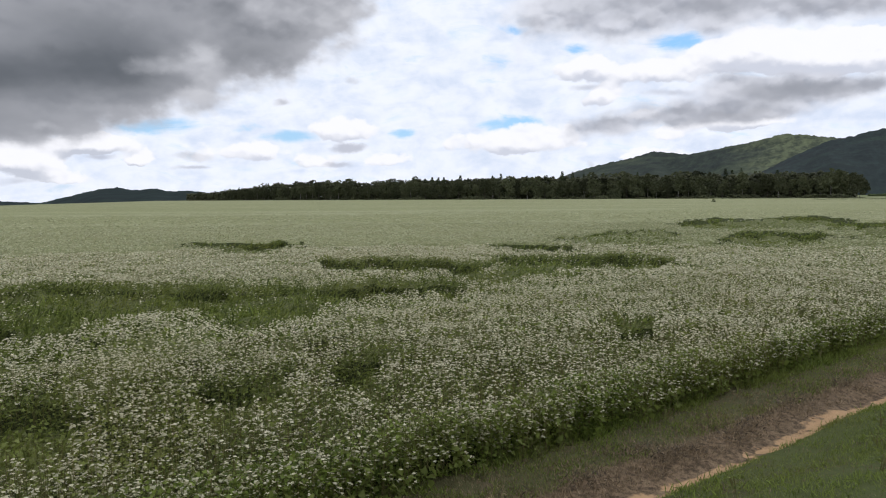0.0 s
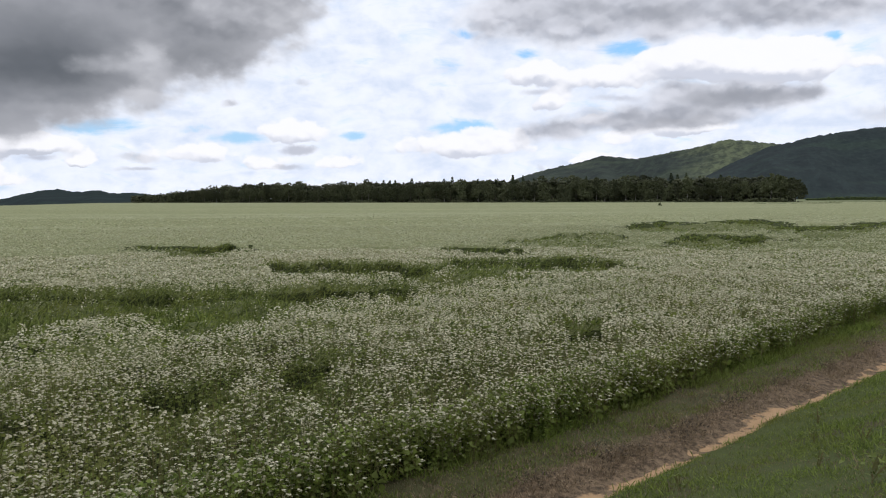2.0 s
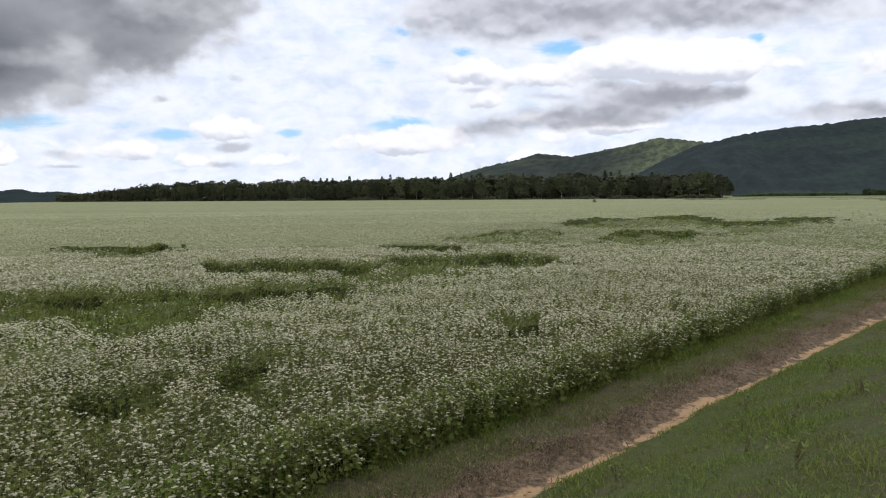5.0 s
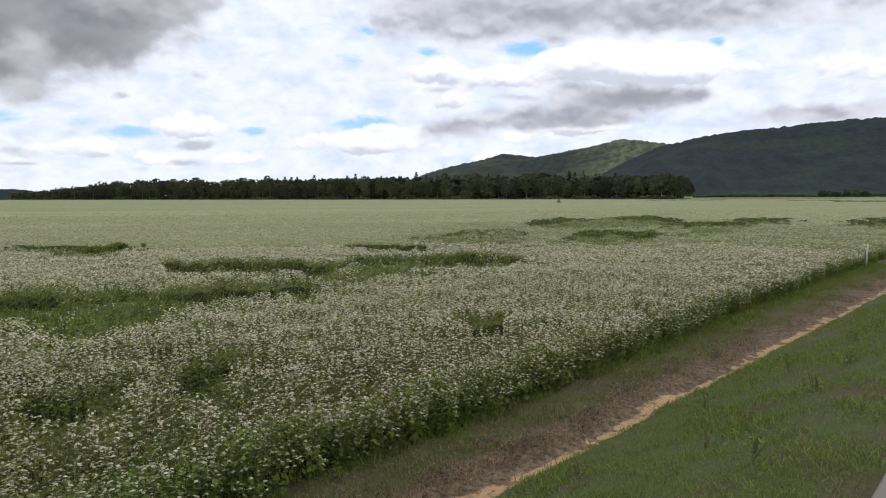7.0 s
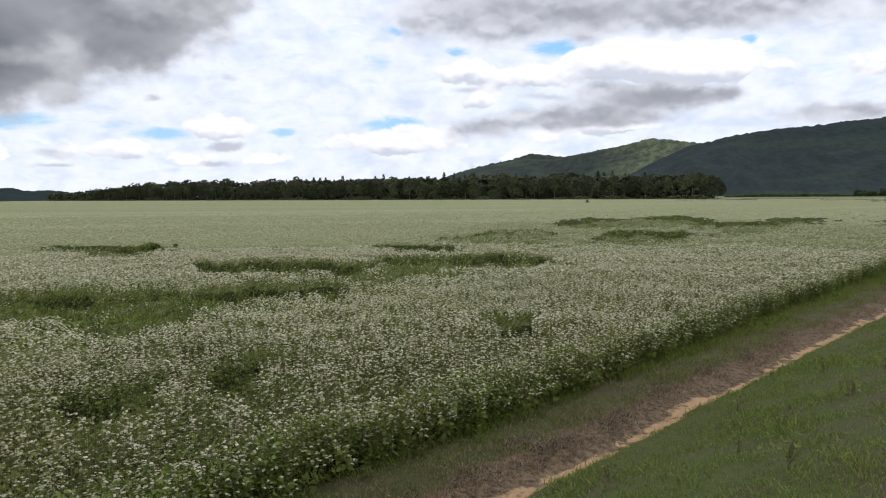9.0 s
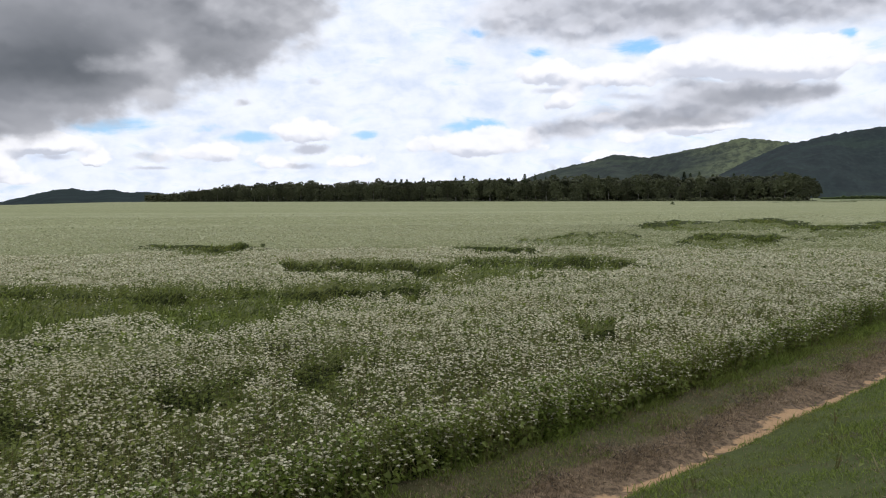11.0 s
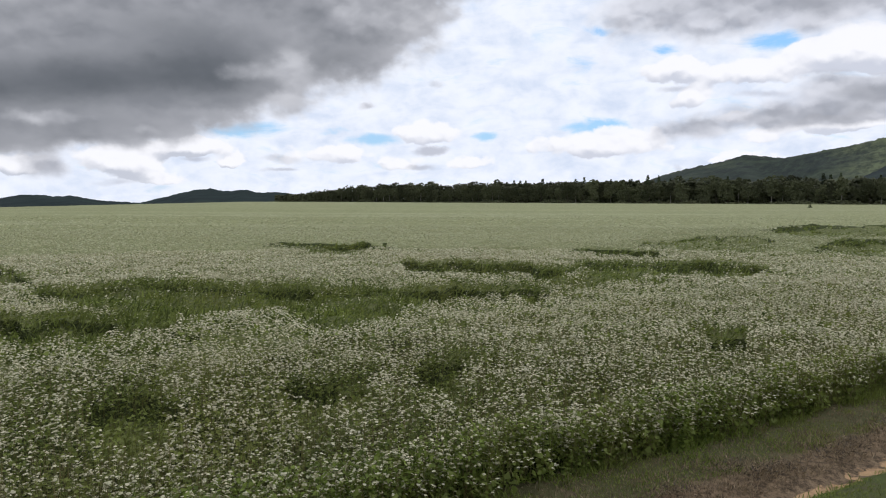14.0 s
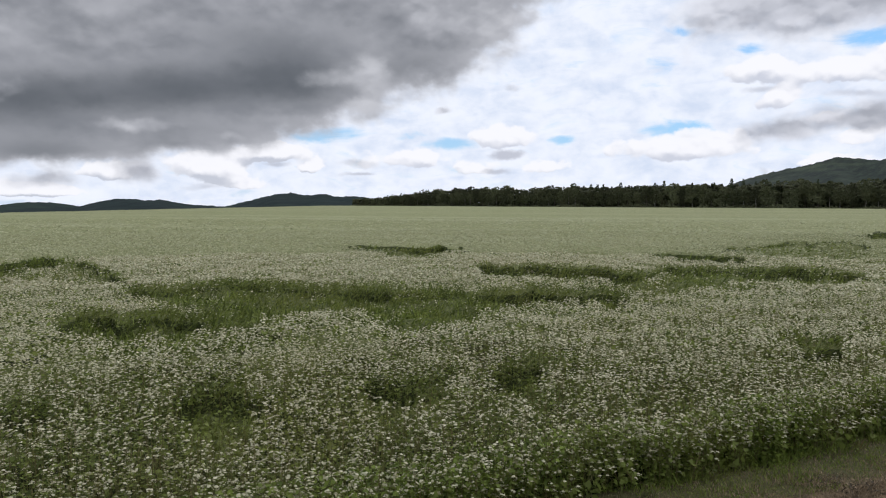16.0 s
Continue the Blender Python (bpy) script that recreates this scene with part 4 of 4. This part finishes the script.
        part("blossom_aside", mesh_from("blossom_aside", v, f, [DIM_BLOSSOM]), crop, "small white flower heads")

    def leaves(name, r0, r1, density, size, low, high, start=LEFT_AZ):
        x, y = ring_points(rng, r0, r1, density, start, RIGHT_AZ)
        ok = in_field(x, y)
        x, y = x[ok], y[ok]
        inside = hollow(x, y)
        ok = rng.uniform(0, 1, len(x)) > 0.75 * inside
        x, y, inside = x[ok], y[ok], inside[ok]
        h = crop_height(x, y, inside)
        z = ground_z(x, y) + h * rng.uniform(low, high, len(x))
        v, f = scatter(LEAF_V, LEAF_F, np.stack([x, y, z], -1), turns_of(rng, len(x), 0.65), size * rng.uniform(0.6, 1.3, len(x)))
        part(name, mesh_from(name, v, f, [LEAF]), crop, "heart-shaped green leaves")

    aside(-78, LEFT_AZ)
    heads("blossom_near", 5.5, 7.5, 330, flower_dome(0.0155, 6, pr, 3), 1.0, -0.02, 0.0, deep=0.075, stack=5)
    heads("blossom_near", 7.5, 9, 350, flower_dome(0.0170, 6, pr, 3), 1.0, -0.02, 0.0, deep=0.07, stack=5)
    heads("blossom_near", 9, 12, 430, flower_dome(0.0180, 6, pr, 2), 1.0, -0.02, 0.0, deep=0.06, stack=4)
    leaves("leaf_near", 5.5, 12, 900, 0.040, 0.3, 0.86)
    heads("blossom_middle", 12, 21, 410, flower_dome(0.0220, 5, pr, 0), 1.0, -0.01, 0.06, deep=0.045, stack=3)
    heads("blossom_middle", 21, 34, 270, petals(1, 0.026, 0.048, pr), 1.0, -0.02, 0.04)
    leaves("leaf_middle", 12, 34, 105, 0.075, 0.55, 1.0)
    heads("blossom_far", 34, 62, 78, petals(1, 0.03, 0.062, pr), 1.0, 0.0, 0.06, mat=DIM_BLOSSOM)
    heads("blossom_far", 62, 130, 11, petals(1, 0.05, 0.11, pr), 1.0, -0.02, 0.15, 130.0, DIM_BLOSSOM)

    def walls(name, r0, r1, density, width, reach, floor, leafy_part=0.0, tall=0.62):
        """Leaning stalks and leaves that face the hollows, and the tangle on their floors."""
        x, y = ring_points(rng, r0, r1, density, LEFT_AZ, RIGHT_AZ)
        inside, band = hollow(x, y), hollow(x, y, 1.13, 0.80)
        skirt = (inside <= 0.02) & (rng.uniform(0, 1, len(x)) < 0.7 * hollow(x, y, 1.25, 1.0))
        rim = ((band > 0.05) & (band < 0.95)) | skirt
        ok = in_field(x, y) & (rim | ((inside >= 0.9) & (rng.uniform(0, 1, len(x)) < floor * (1 - 0.6 * mound(x, y)))))
        x, y, rim, skirt = x[ok], y[ok], rim[ok], skirt[ok]
        top = np.where(rim, tall + 0.06 * fbm(x * 1.1, y * 1.1, 3, 6), crop_height(x, y) + 0.07)
        low = np.where(skirt, 0.35 + 0.65 * rng.uniform(0, 1, len(x)), rng.uniform(0.0, 1.0, len(x))) * np.maximum(top - 0.8 * reach, 0.02)
        size = np.stack([np.full_like(x, width), np.full_like(x, reach), np.full_like(x, reach)], -1) * rng.uniform(0.6, 1.3, len(x))[:, None]
        broad = rng.uniform(0, 1, len(x)) < leafy_part
        size[broad] = (2.4 * width * rng.uniform(0.7, 1.3, int(broad.sum())))[:, None]
        low = np.where(broad, low + 0.4 * reach, low)
        tilt = combed(rng, len(x), 0.85)
        tilt[broad] = turns_of(rng, int(broad.sum()), 0.95)
        at = np.stack([x, y, ground_z(x, y) + low], -1)
        v, f = scatter(BLADE_V, BLADE_F, at[~broad], tilt[~broad], size[~broad])
        v2, f2 = scatter(LEAF_V, LEAF_F, at[broad], tilt[broad], size[broad])
        v, f = np.concatenate([v, v2]), np.concatenate([f, f2 + len(v)])
        x, y, rim = (np.concatenate([q[~broad], q[broad]]) for q in (x, y, rim))
        # rim stalks mostly take the leaf colour toned for shade
        slot = np.repeat((value_noise(x * 1.6, y * 1.6, 61) + rng.uniform(-0.3, 0.3, len(x)) > np.where(rim & (np.hypot(x, y) < 30), 0.85, 0.45)).astype(np.int32), len(BLADE_F))
        part(name, mesh_from(name, v, f, [SHADE_LEAF, LEAF], False, slot), crop, "leaning leafy stalks around the hollows")

    walls("leaning_stalk", 5.5, 13, 900, 0.018, 0.15, 0.6, 0.8)
    walls("leaning_stalk", 13, 24, 480, 0.022, 0.22, 0.9, 0.45)
    walls("leaning_stalk", 24, 38, 240, 0.032, 0.26, 0.65, 0.4)
    walls("leaning_stalk", 38, 90, 160, 0.050, 0.24, 0.65, 0.4)
    # the leafy face of the crop along the ditch
    n = 150000
    u = -6 + 52 * rng.uniform(0, 1, n) ** 1.15
    v_ = FIELD_EDGE + rng.uniform(0, 1, n) ** 1.6 * 0.55 - 0.14
    x, y = to_xy(u, v_)
    ok = in_field(x, y)
    x, y = x[ok], y[ok]
    z = ground_z(x, y) + crop_height(x, y) * rng.uniform(0.04, 1.0, len(x))
    v, f = scatter(LEAF_V, LEAF_F, np.stack([x, y, z], -1), turns_of(rng, len(x), 0.85), 0.037 * rng.uniform(0.6, 1.4, len(x)))
    part("leaf_at_edge", mesh_from("leaf_at_edge", v, f, [LIT_EDGE_LEAF]), crop, "heart-shaped green leaves")
    n = 27000
    u = -8 + 52 * rng.uniform(0, 1, n) ** 1.15
    v_ = FIELD_EDGE - 0.1 + 0.5 * rng.uniform(0, 1, n) ** 1.4
    x, y = to_xy(u, v_)
    ok = in_field(x, y)
    x, y = x[ok], y[ok]
    z = ground_z(x, y) + crop_height(x, y) * rng.uniform(0.25, 1.08, len(x)) ** 0.6
    template = flower_dome(0.019, 5, pr, 1)
    v, f = scatter(template[0], template[1], np.stack([x, y, z], -1), turns_of(rng, len(x), 0.5), rng.uniform(0.6, 1.2, len(x)))
    part("blossom_at_edge", mesh_from("blossom_at_edge", v, f, [BLOSSOM]), crop, "small white flower heads")
    # stalks
    n = 34000
    u = rng.uniform(-8, 22, n)
    v_ = FIELD_EDGE + 6.0 * rng.uniform(0, 1, n) ** 1.6
    x, y = to_xy(u, v_)
    ok = in_field(x, y)
    x, y = x[ok], y[ok]
    h = crop_height(x, y)
    stalk = np.array([(-0.0022, 0, -0.02), (0.0022, 0, -0.02), (0.0015, 0.03, 1.0), (-0.0015, 0.03, 1.0)])
    v, f = scatter(stalk, np.array([(0, 1, 2, 3)]), np.stack([x, y, ground_z(x, y)], -1), turns_of(rng, len(x), 0.08), np.stack([np.ones_like(h), np.ones_like(h), h], -1))
    part("stalk", mesh_from("stalk", v, f, [STEM]), crop, "thin reddish green stalks")


build_crop()


# ---- grass on the bank and the verge ----
def blades(name, label, mat, n, u0, u1, v0, v1, length, width, rng, lean=0.35, gaps=0.0, power=1.0, bare=False):
    u = u0 + (u1 - u0) * rng.uniform(0, 1, n) ** power
    across = rng.uniform(v0, v1, n)
    x, y = to_xy(u, across - ditch_shift(u, across))
    lush = value_noise(x * 1.7, y * 1.7, 51) * 0.6 + value_noise(x * 6, y * 6, 52) * 0.4
    ok = lush < gaps if bare else lush > gaps
    x, y = x[ok], y[ok]
    tuft = 0.55 + 0.9 * value_noise(x * 2.4, y * 2.4, 53)
    size = np.stack([width * np.ones_like(x), length * tuft, length * tuft * rng.uniform(0.6, 1.3, len(x))], -1)
    v, f = scatter(BLADE_V, BLADE_F, np.stack([x, y, ground_z(x, y) - 0.01], -1), turns_of(rng, len(x), lean), size)
    tagged(new(name, mesh_from(name, v, f, [mat])), label, "grass", kind="stuff")


def build_grass():
    rng = np.random.default_rng(31)
    blades("bank_grass", "short green grass on the roadside bank", GRASS, 125000, 0.5, 28, 0.72, 3.98, 0.046, 0.0042, rng, 0.95, 0.34, 1.5)
    blades("long_grass", "longer green grass tufts on the roadside bank", GRASS, 16000, 0.5, 24, 0.72, 4.03, 0.085, 0.004, rng, 0.85, 0.52, 1.5)
    blades("withered_grass", "withered brownish grass among the green of the bank", DRY, 40000, 0.5, 24, 0.72, 3.75, 0.038, 0.003, rng, 1.1, 0.42, 1.6, True)
    blades("worn_grass", "worn brownish grass along the top of the bank", DRY, 11000, 2.5, 22, 0.72, 1.9, 0.038, 0.003, rng, 1.1, 0.36, 1.5)
    blades("verge_grass", "thin green grass between ditch and crop", GRASS, 66000, 0.5, 34, 4.62, 6.0, 0.055, 0.0045, rng, 0.8, 0.36, 1.6)
    blades("verge_straw", "withered grass in the bare spots of the verge", DRY, 60000, 0.5, 30, 4.5, 5.8, 0.045, 0.004, rng, 1.2, 0.47, 1.6, True)
    blades("verge_grass", "thin green grass between ditch and crop", GRASS, 9000, -12, 0.5, 4.56, 5.9, 0.085, 0.0065, rng, 0.8, 0.36)
    blades("bank_grass", "short green grass on the roadside bank", GRASS, 22000, -12, 0.5, 0.72, 3.95, 0.075, 0.010, rng, 0.9, 0.30)
    blades("dry_grass", "brown dry mown grass beside the ditch", DRY, 30000, -2, 32, 4.26, 5.05, 0.065, 0.004, rng, 1.4, 0.48, 1.4)
    blades("straw_litter", "flat brown straw litter along the ditch", DRY, 50000, -2, 32, 4.22, 5.5, 0.045, 0.004, rng, 1.6, 0.36, 1.5)
    blades("edge_weeds", "weedy grass at the foot of the crop", GRASS, 26000, -4, 34, 5.35, 6.05, 0.11, 0.007, rng, 0.6, 0.30, 1.4)


build_grass()


# ---- stake at the edge of the field ----
def build_stake():
    stake = tagged(new("marker_stake"), "slim white marker stake beside the crop", "stake")
    bm = bmesh.new()
    bmesh.ops.create_cone(bm, cap_ends=True, segments=8, radius1=0.035, radius2=0.03, depth=1.0)
    bmesh.ops.translate(bm, verts=bm.verts, vec=(0, 0, 0.35))
    me = bpy.data.meshes.new("post")
    bm.to_mesh(me)
    bm.free()
    me.materials.append(WHITE)
    part("post", me, stake)
    stake.matrix_basis = pose(21.9, 25.2, float(ground_z(np.array(21.9), np.array(25.2))), 3, 1, 0)


build_stake()


# ---- far edge of the field: bushes, hedge and strips of other crops ----
def make_bush(height, width, seed):
    rng = np.random.default_rng(seed)
    bush = tagged(new("bush"), "rounded dark green bush at the far edge of the fields", "bush", "bushes beyond the field")
    part("crown", crown_mesh("round", height, width, rng, BUSH, 260), bush)
    part("trunk", trunk_mesh(height * 0.6, height * 0.03, BARK, rng), bush)
    return bush


def build_far_edge():
    rng = np.random.default_rng(77)
    protos = [make_bush(7.0, 3.2, 300), make_bush(6.0, 4.0, 301), make_bush(4.0, 3.4, 302)]
    spots = [(38.2, 720, 1.0), (38.7, 722, 0.9), (39.2, 718, 1.1), (39.7, 724, 1.0), (40.2, 720, 1.15), (40.8, 716, 1.2), (42.6, 700, 1.0), (43.3, 705, 0.9),
             (35.0, 715, 0.75), (35.4, 716, 0.6), (31.2, 730, 0.55), (31.7, 732, 0.65), (32.3, 730, 0.5), (37.0, 720, 0.5), (44.5, 700, 1.1), (33.4, 735, 0.45)]
    for k, (az, d, s) in enumerate(spots):
        x, y = d * math.sin(radians(az)), d * math.cos(radians(az))
        m = Matrix.Translation((x, y, float(ground_z(np.array(x), np.array(y))) - 0.2)) @ Matrix.Rotation(rng.uniform(0, 6.28), 4, "Z")
        ob = protos[k] if k < 3 else copy_thing(protos[k % 3], m)
        ob.matrix_basis = m
        ob.scale = (s * 1.2, s * 1.2, s)
    # a lone tuft of weeds in the crop
    tuft = tagged(new("weed_clump"), "lone grey-green clump of weeds standing in the crop", "weeds")
    part("crown", crown_mesh("round", 1.5, 0.9, rng, BUSH, 90), tuft)
    part("stem", trunk_mesh(1.0, 0.04, BARK, rng), tuft)
    x, y = 240 * math.sin(radians(20.0)), 240 * math.cos(radians(20.0))
    tuft.matrix_basis = Matrix.Translation((x, y, float(ground_z(np.array(x), np.array(y)))))
    # darker strips of rank growth across the far fields
    n = 3500
    band = rng.integers(0, 4, n)
    a = np.array([26.5, 31.0, 36.0, 39.0])[band] + rng.uniform(0, 1, n) * np.array([5.5, 9.0, 11.0, 9.0])[band]
    d = np.array([330.0, 395.0, 300.0, 250.0])[band] + rng.normal(0, 6, n) + 0.9 * (a - 30)
    x, y = d * np.sin(np.radians(a)), d * np.cos(np.radians(a))
    v, f = scatter(CLUMP, CLUMP_FACES, np.stack([x, y, ground_z(x, y) + 0.5], -1), turns_of(rng, n, 0.3), rng.uniform(0.3, 0.7, n))
    tagged(new("weed_strip", mesh_from("weed_strip", v, f, [BUSH])), "dark strips of weeds across the far field", "weeds", kind="stuff")
    # hedge
    n = 3500
    a = rng.uniform(29.8, 48, n)
    d = 735 + rng.uniform(-6, 6, n)
    x, y = d * np.sin(np.radians(a)), d * np.cos(np.radians(a))
    z = ground_z(x, y) + rng.uniform(0, 1, n) * (1.0 + 2.5 * value_noise(x / 14, y / 14, 18))
    v, f = scatter(CLUMP, CLUMP_FACES, np.stack([x, y, z], -1), turns_of(rng, n, 0.6), rng.uniform(0.7, 1.6, n))
    tagged(new("hedge", mesh_from("hedge", v, f, [BUSH])), "low dark hedge below the mountain", "hedge", kind="stuff")


build_far_edge()


# ---- single plants that stand out along the edge of the crop ----
def make_buckwheat(height, seed):
    rng = np.random.default_rng(seed)
    pr = random.Random(seed)
    plant = tagged(new("buckwheat_plant"), "leafy buckwheat plant with white flower heads at the crop's edge", "plant", "buckwheat plants along the edge")
    bm = bmesh.new()
    tips = []
    for k in range(4):
        a, lean = rng.uniform(0, 6.28), 0.0 if k == 0 else rng.uniform(0.10, 0.2)
        start = 0.0 if k == 0 else height * rng.uniform(0.25, 0.55)
        top = height * (1.0 if k == 0 else rng.uniform(0.75, 0.98))
        rings = []
        for j in range(5):
            t = j / 4
            q = lean * t**0.8
            c = Vector((math.cos(a) * q + 0.012 * rng.uniform(-1, 1), math.sin(a) * q + 0.012 * rng.uniform(-1, 1), start + (top - start) * t))
            r = 0.0035 * (1 - 0.55 * t)
            rings.append([bm.verts.new(c + Vector((r * math.cos(w), r * math.sin(w), 0))) for w in (0, 2.09, 4.19)])
            tips.append((c, t))
        for p, q in zip(rings, rings[1:]):
            for j in range(3):
                bm.faces.new((p[j], p[(j + 1) % 3], q[(j + 1) % 3], q[j]))
    me = bpy.data.meshes.new("stalk")
    bm.to_mesh(me)
    bm.free()
    me.materials.append(STEM)
    stalk = part("stalk", me, plant, "thin reddish green stalk")
    leaf = mesh_from("leaf", LEAF_V * 0.062, LEAF_F, [LEAF])
    for k in range(15):
        c, t = tips[rng.integers(1, len(tips))]
        ob = part("leaf", leaf, stalk)
        w = rng.uniform(0.6, 1.25)
        ob.matrix_basis = Matrix.Translation((c.x + rng.normal(0, 0.022), c.y + rng.normal(0, 0.022), min(max(c.z, 0.05), height * 0.9))) @ pose(0, 0, 0, rng.normal(0, 45), rng.normal(0, 30), rng.uniform(0, 360)) @ Matrix.Diagonal((w, w, w, 1.0))
    heads = [c for c, t in tips if t > 0.7]
    for c in heads:
        pv, pf = flower_dome(0.017, 6, pr, 4)
        part("flower_head", mesh_from("flower_head", pv + np.array(c) + rng.normal(0, 0.006, 3), pf, [BLOSSOM]), stalk)
    return plant


def build_edge_plants():
    rng = np.random.default_rng(404)
    protos = [make_buckwheat(h, 500 + k) for k, h in enumerate((0.44, 0.52, 0.58, 0.50, 0.40))]
    for k in range(110):
        u = -3.0 + 19.0 * (k + rng.uniform(0, 1)) / 110
        x, y = to_xy(u, FIELD_EDGE + rng.uniform(-0.16, 0.22))
        m = Matrix.Translation((x, y, float(ground_z(np.array(x), np.array(y))) - 0.01)) @ pose(0, 0, 0, rng.uniform(-8, 8), rng.uniform(-8, 8), rng.uniform(0, 360))
        if k < 5:
            protos[k].matrix_basis = m
        else:
            copy_thing(protos[k % 5], m)


build_edge_plants()


# ---- withered weeds by the ditch, weeds on the bank, clods on the sand ----
def make_dry_weed(seed, spread, count):
    rng = np.random.default_rng(seed)
    weed = tagged(new("dry_weed_heap"), "flattened heap of withered brown weeds beside the ditch", "weeds", "withered weeds by the ditch")
    for name, n, length, mat in (("straw", count, 0.085, DRY), ("twig", count // 6, 0.12, BARK)):
        p = np.stack([rng.normal(0, spread, n), rng.normal(0, spread * 0.45, n), np.abs(rng.normal(0.02, 0.025, n))], -1)
        size = np.stack([np.full(n, 0.004), np.full(n, length), np.full(n, length * 0.35)], -1) * rng.uniform(0.5, 1.3, n)[:, None]
        v, f = scatter(BLADE_V, BLADE_F, p, turns_of(rng, n, 1.0), size)
        ob = part(name, mesh_from(name, v, f, [mat]), weed)
        tagged(ob, kind="stuff")
    return weed


def make_bank_weed(seed):
    rng = np.random.default_rng(seed)
    weed = tagged(new("bank_weed"), "dark leafy weed in the grass of the bank", "weed", "weeds on the bank")
    n = 6
    v, f = scatter(BLADE_V, BLADE_F, rng.normal(0, 0.012, (n, 3)) * np.array([1, 1, 0]), turns_of(rng, n, 0.25), np.stack([np.full(n, 0.006), np.full(n, 0.10), rng.uniform(0.12, 0.22, n)], -1))
    tagged(part("stem", mesh_from("stem", v, f, [STEM]), weed), kind="stuff")
    n = 26
    p = np.stack([rng.normal(0, 0.045, n), rng.normal(0, 0.045, n), rng.uniform(0.02, 0.2, n)], -1)
    v, f = scatter(LEAF_V, LEAF_F, p, turns_of(rng, n, 0.7), 0.026 * rng.uniform(0.6, 1.4, n))
    part("foliage", mesh_from("foliage", v, f, [SHADE_LEAF]), weed)
    return weed


def make_clod(seed):
    rng = random.Random(seed)
    bm = bmesh.new()
    bmesh.ops.create_icosphere(bm, subdivisions=2, radius=0.035)
    for vert in bm.verts:
        vert.co *= 0.75 + 0.5 * noise.noise(vert.co * 30 + Vector((seed, 0, 0))) + rng.uniform(0, 0.15)
        vert.co.z *= 0.55
    me = bpy.data.meshes.new("clod")
    bm.to_mesh(me)
    bm.free()
    me.materials.append(GROUND_CLOD)
    return tagged(new("clod", me), "small crumbled lump of pale sandy earth in the ditch", "clod", "clods in the ditch")


def set_down(ob, u, v, turn, s=1.0):
    x, y = to_xy(u, v)
    ob.matrix_basis = Matrix.Translation((x, y, float(ground_z(np.array(x), np.array(y))))) @ Matrix.Rotation(turn, 4, "Z")
    ob.scale = (s, s, s)


def build_small_things():
    rng = np.random.default_rng(909)
    along = math.atan2(UY, UX)
    heaps = [(6.8, 4.42), (6.7, 4.68), (8.0, 4.34), (7.1, 4.40), (8.5, 4.42), (9.6, 4.48), (11.2, 4.45), (5.6, 4.55), (4.4, 4.6), (13.0, 4.4), (15.2, 4.45)]
    first = [make_dry_weed(40 + k, 0.16 + 0.03 * k, 420) for k in range(3)]
    for k, (u, v) in enumerate(heaps):
        set_down(first[k] if k < 3 else copy_thing(first[k % 3], Matrix()), u, v, along + rng.uniform(-0.3, 0.3), rng.uniform(0.8, 1.2))
    weeds = [(7.06, 2.09), (8.04, 1.72), (6.21, 2.15), (9.64, 1.72), (5.3, 1.5), (7.6, 2.7), (10.6, 2.6), (5.9, 3.2), (8.8, 3.1), (12.2, 2.1), (4.9, 5.3), (5.7, 5.3), (7.9, 5.2)]
    first = [make_bank_weed(60 + k) for k in range(3)]
    for k, (u, v) in enumerate(weeds):
        set_down(first[k] if k < 3 else copy_thing(first[k % 3], Matrix()), u, v, rng.uniform(0, 6.28), rng.uniform(0.8, 1.3))
    first = [make_clod(80 + k) for k in range(3)]
    for k in range(36):
        u = 5.0 + 15 * rng.uniform(0, 1) ** 1.3
        set_down(first[k] if k < 3 else copy_thing(first[k % 3], Matrix()), u, 4.15 - 0.024 * u + rng.uniform(-0.13, 0.16), rng.uniform(0, 6.28), rng.uniform(0.35, 1.1))


build_small_things()
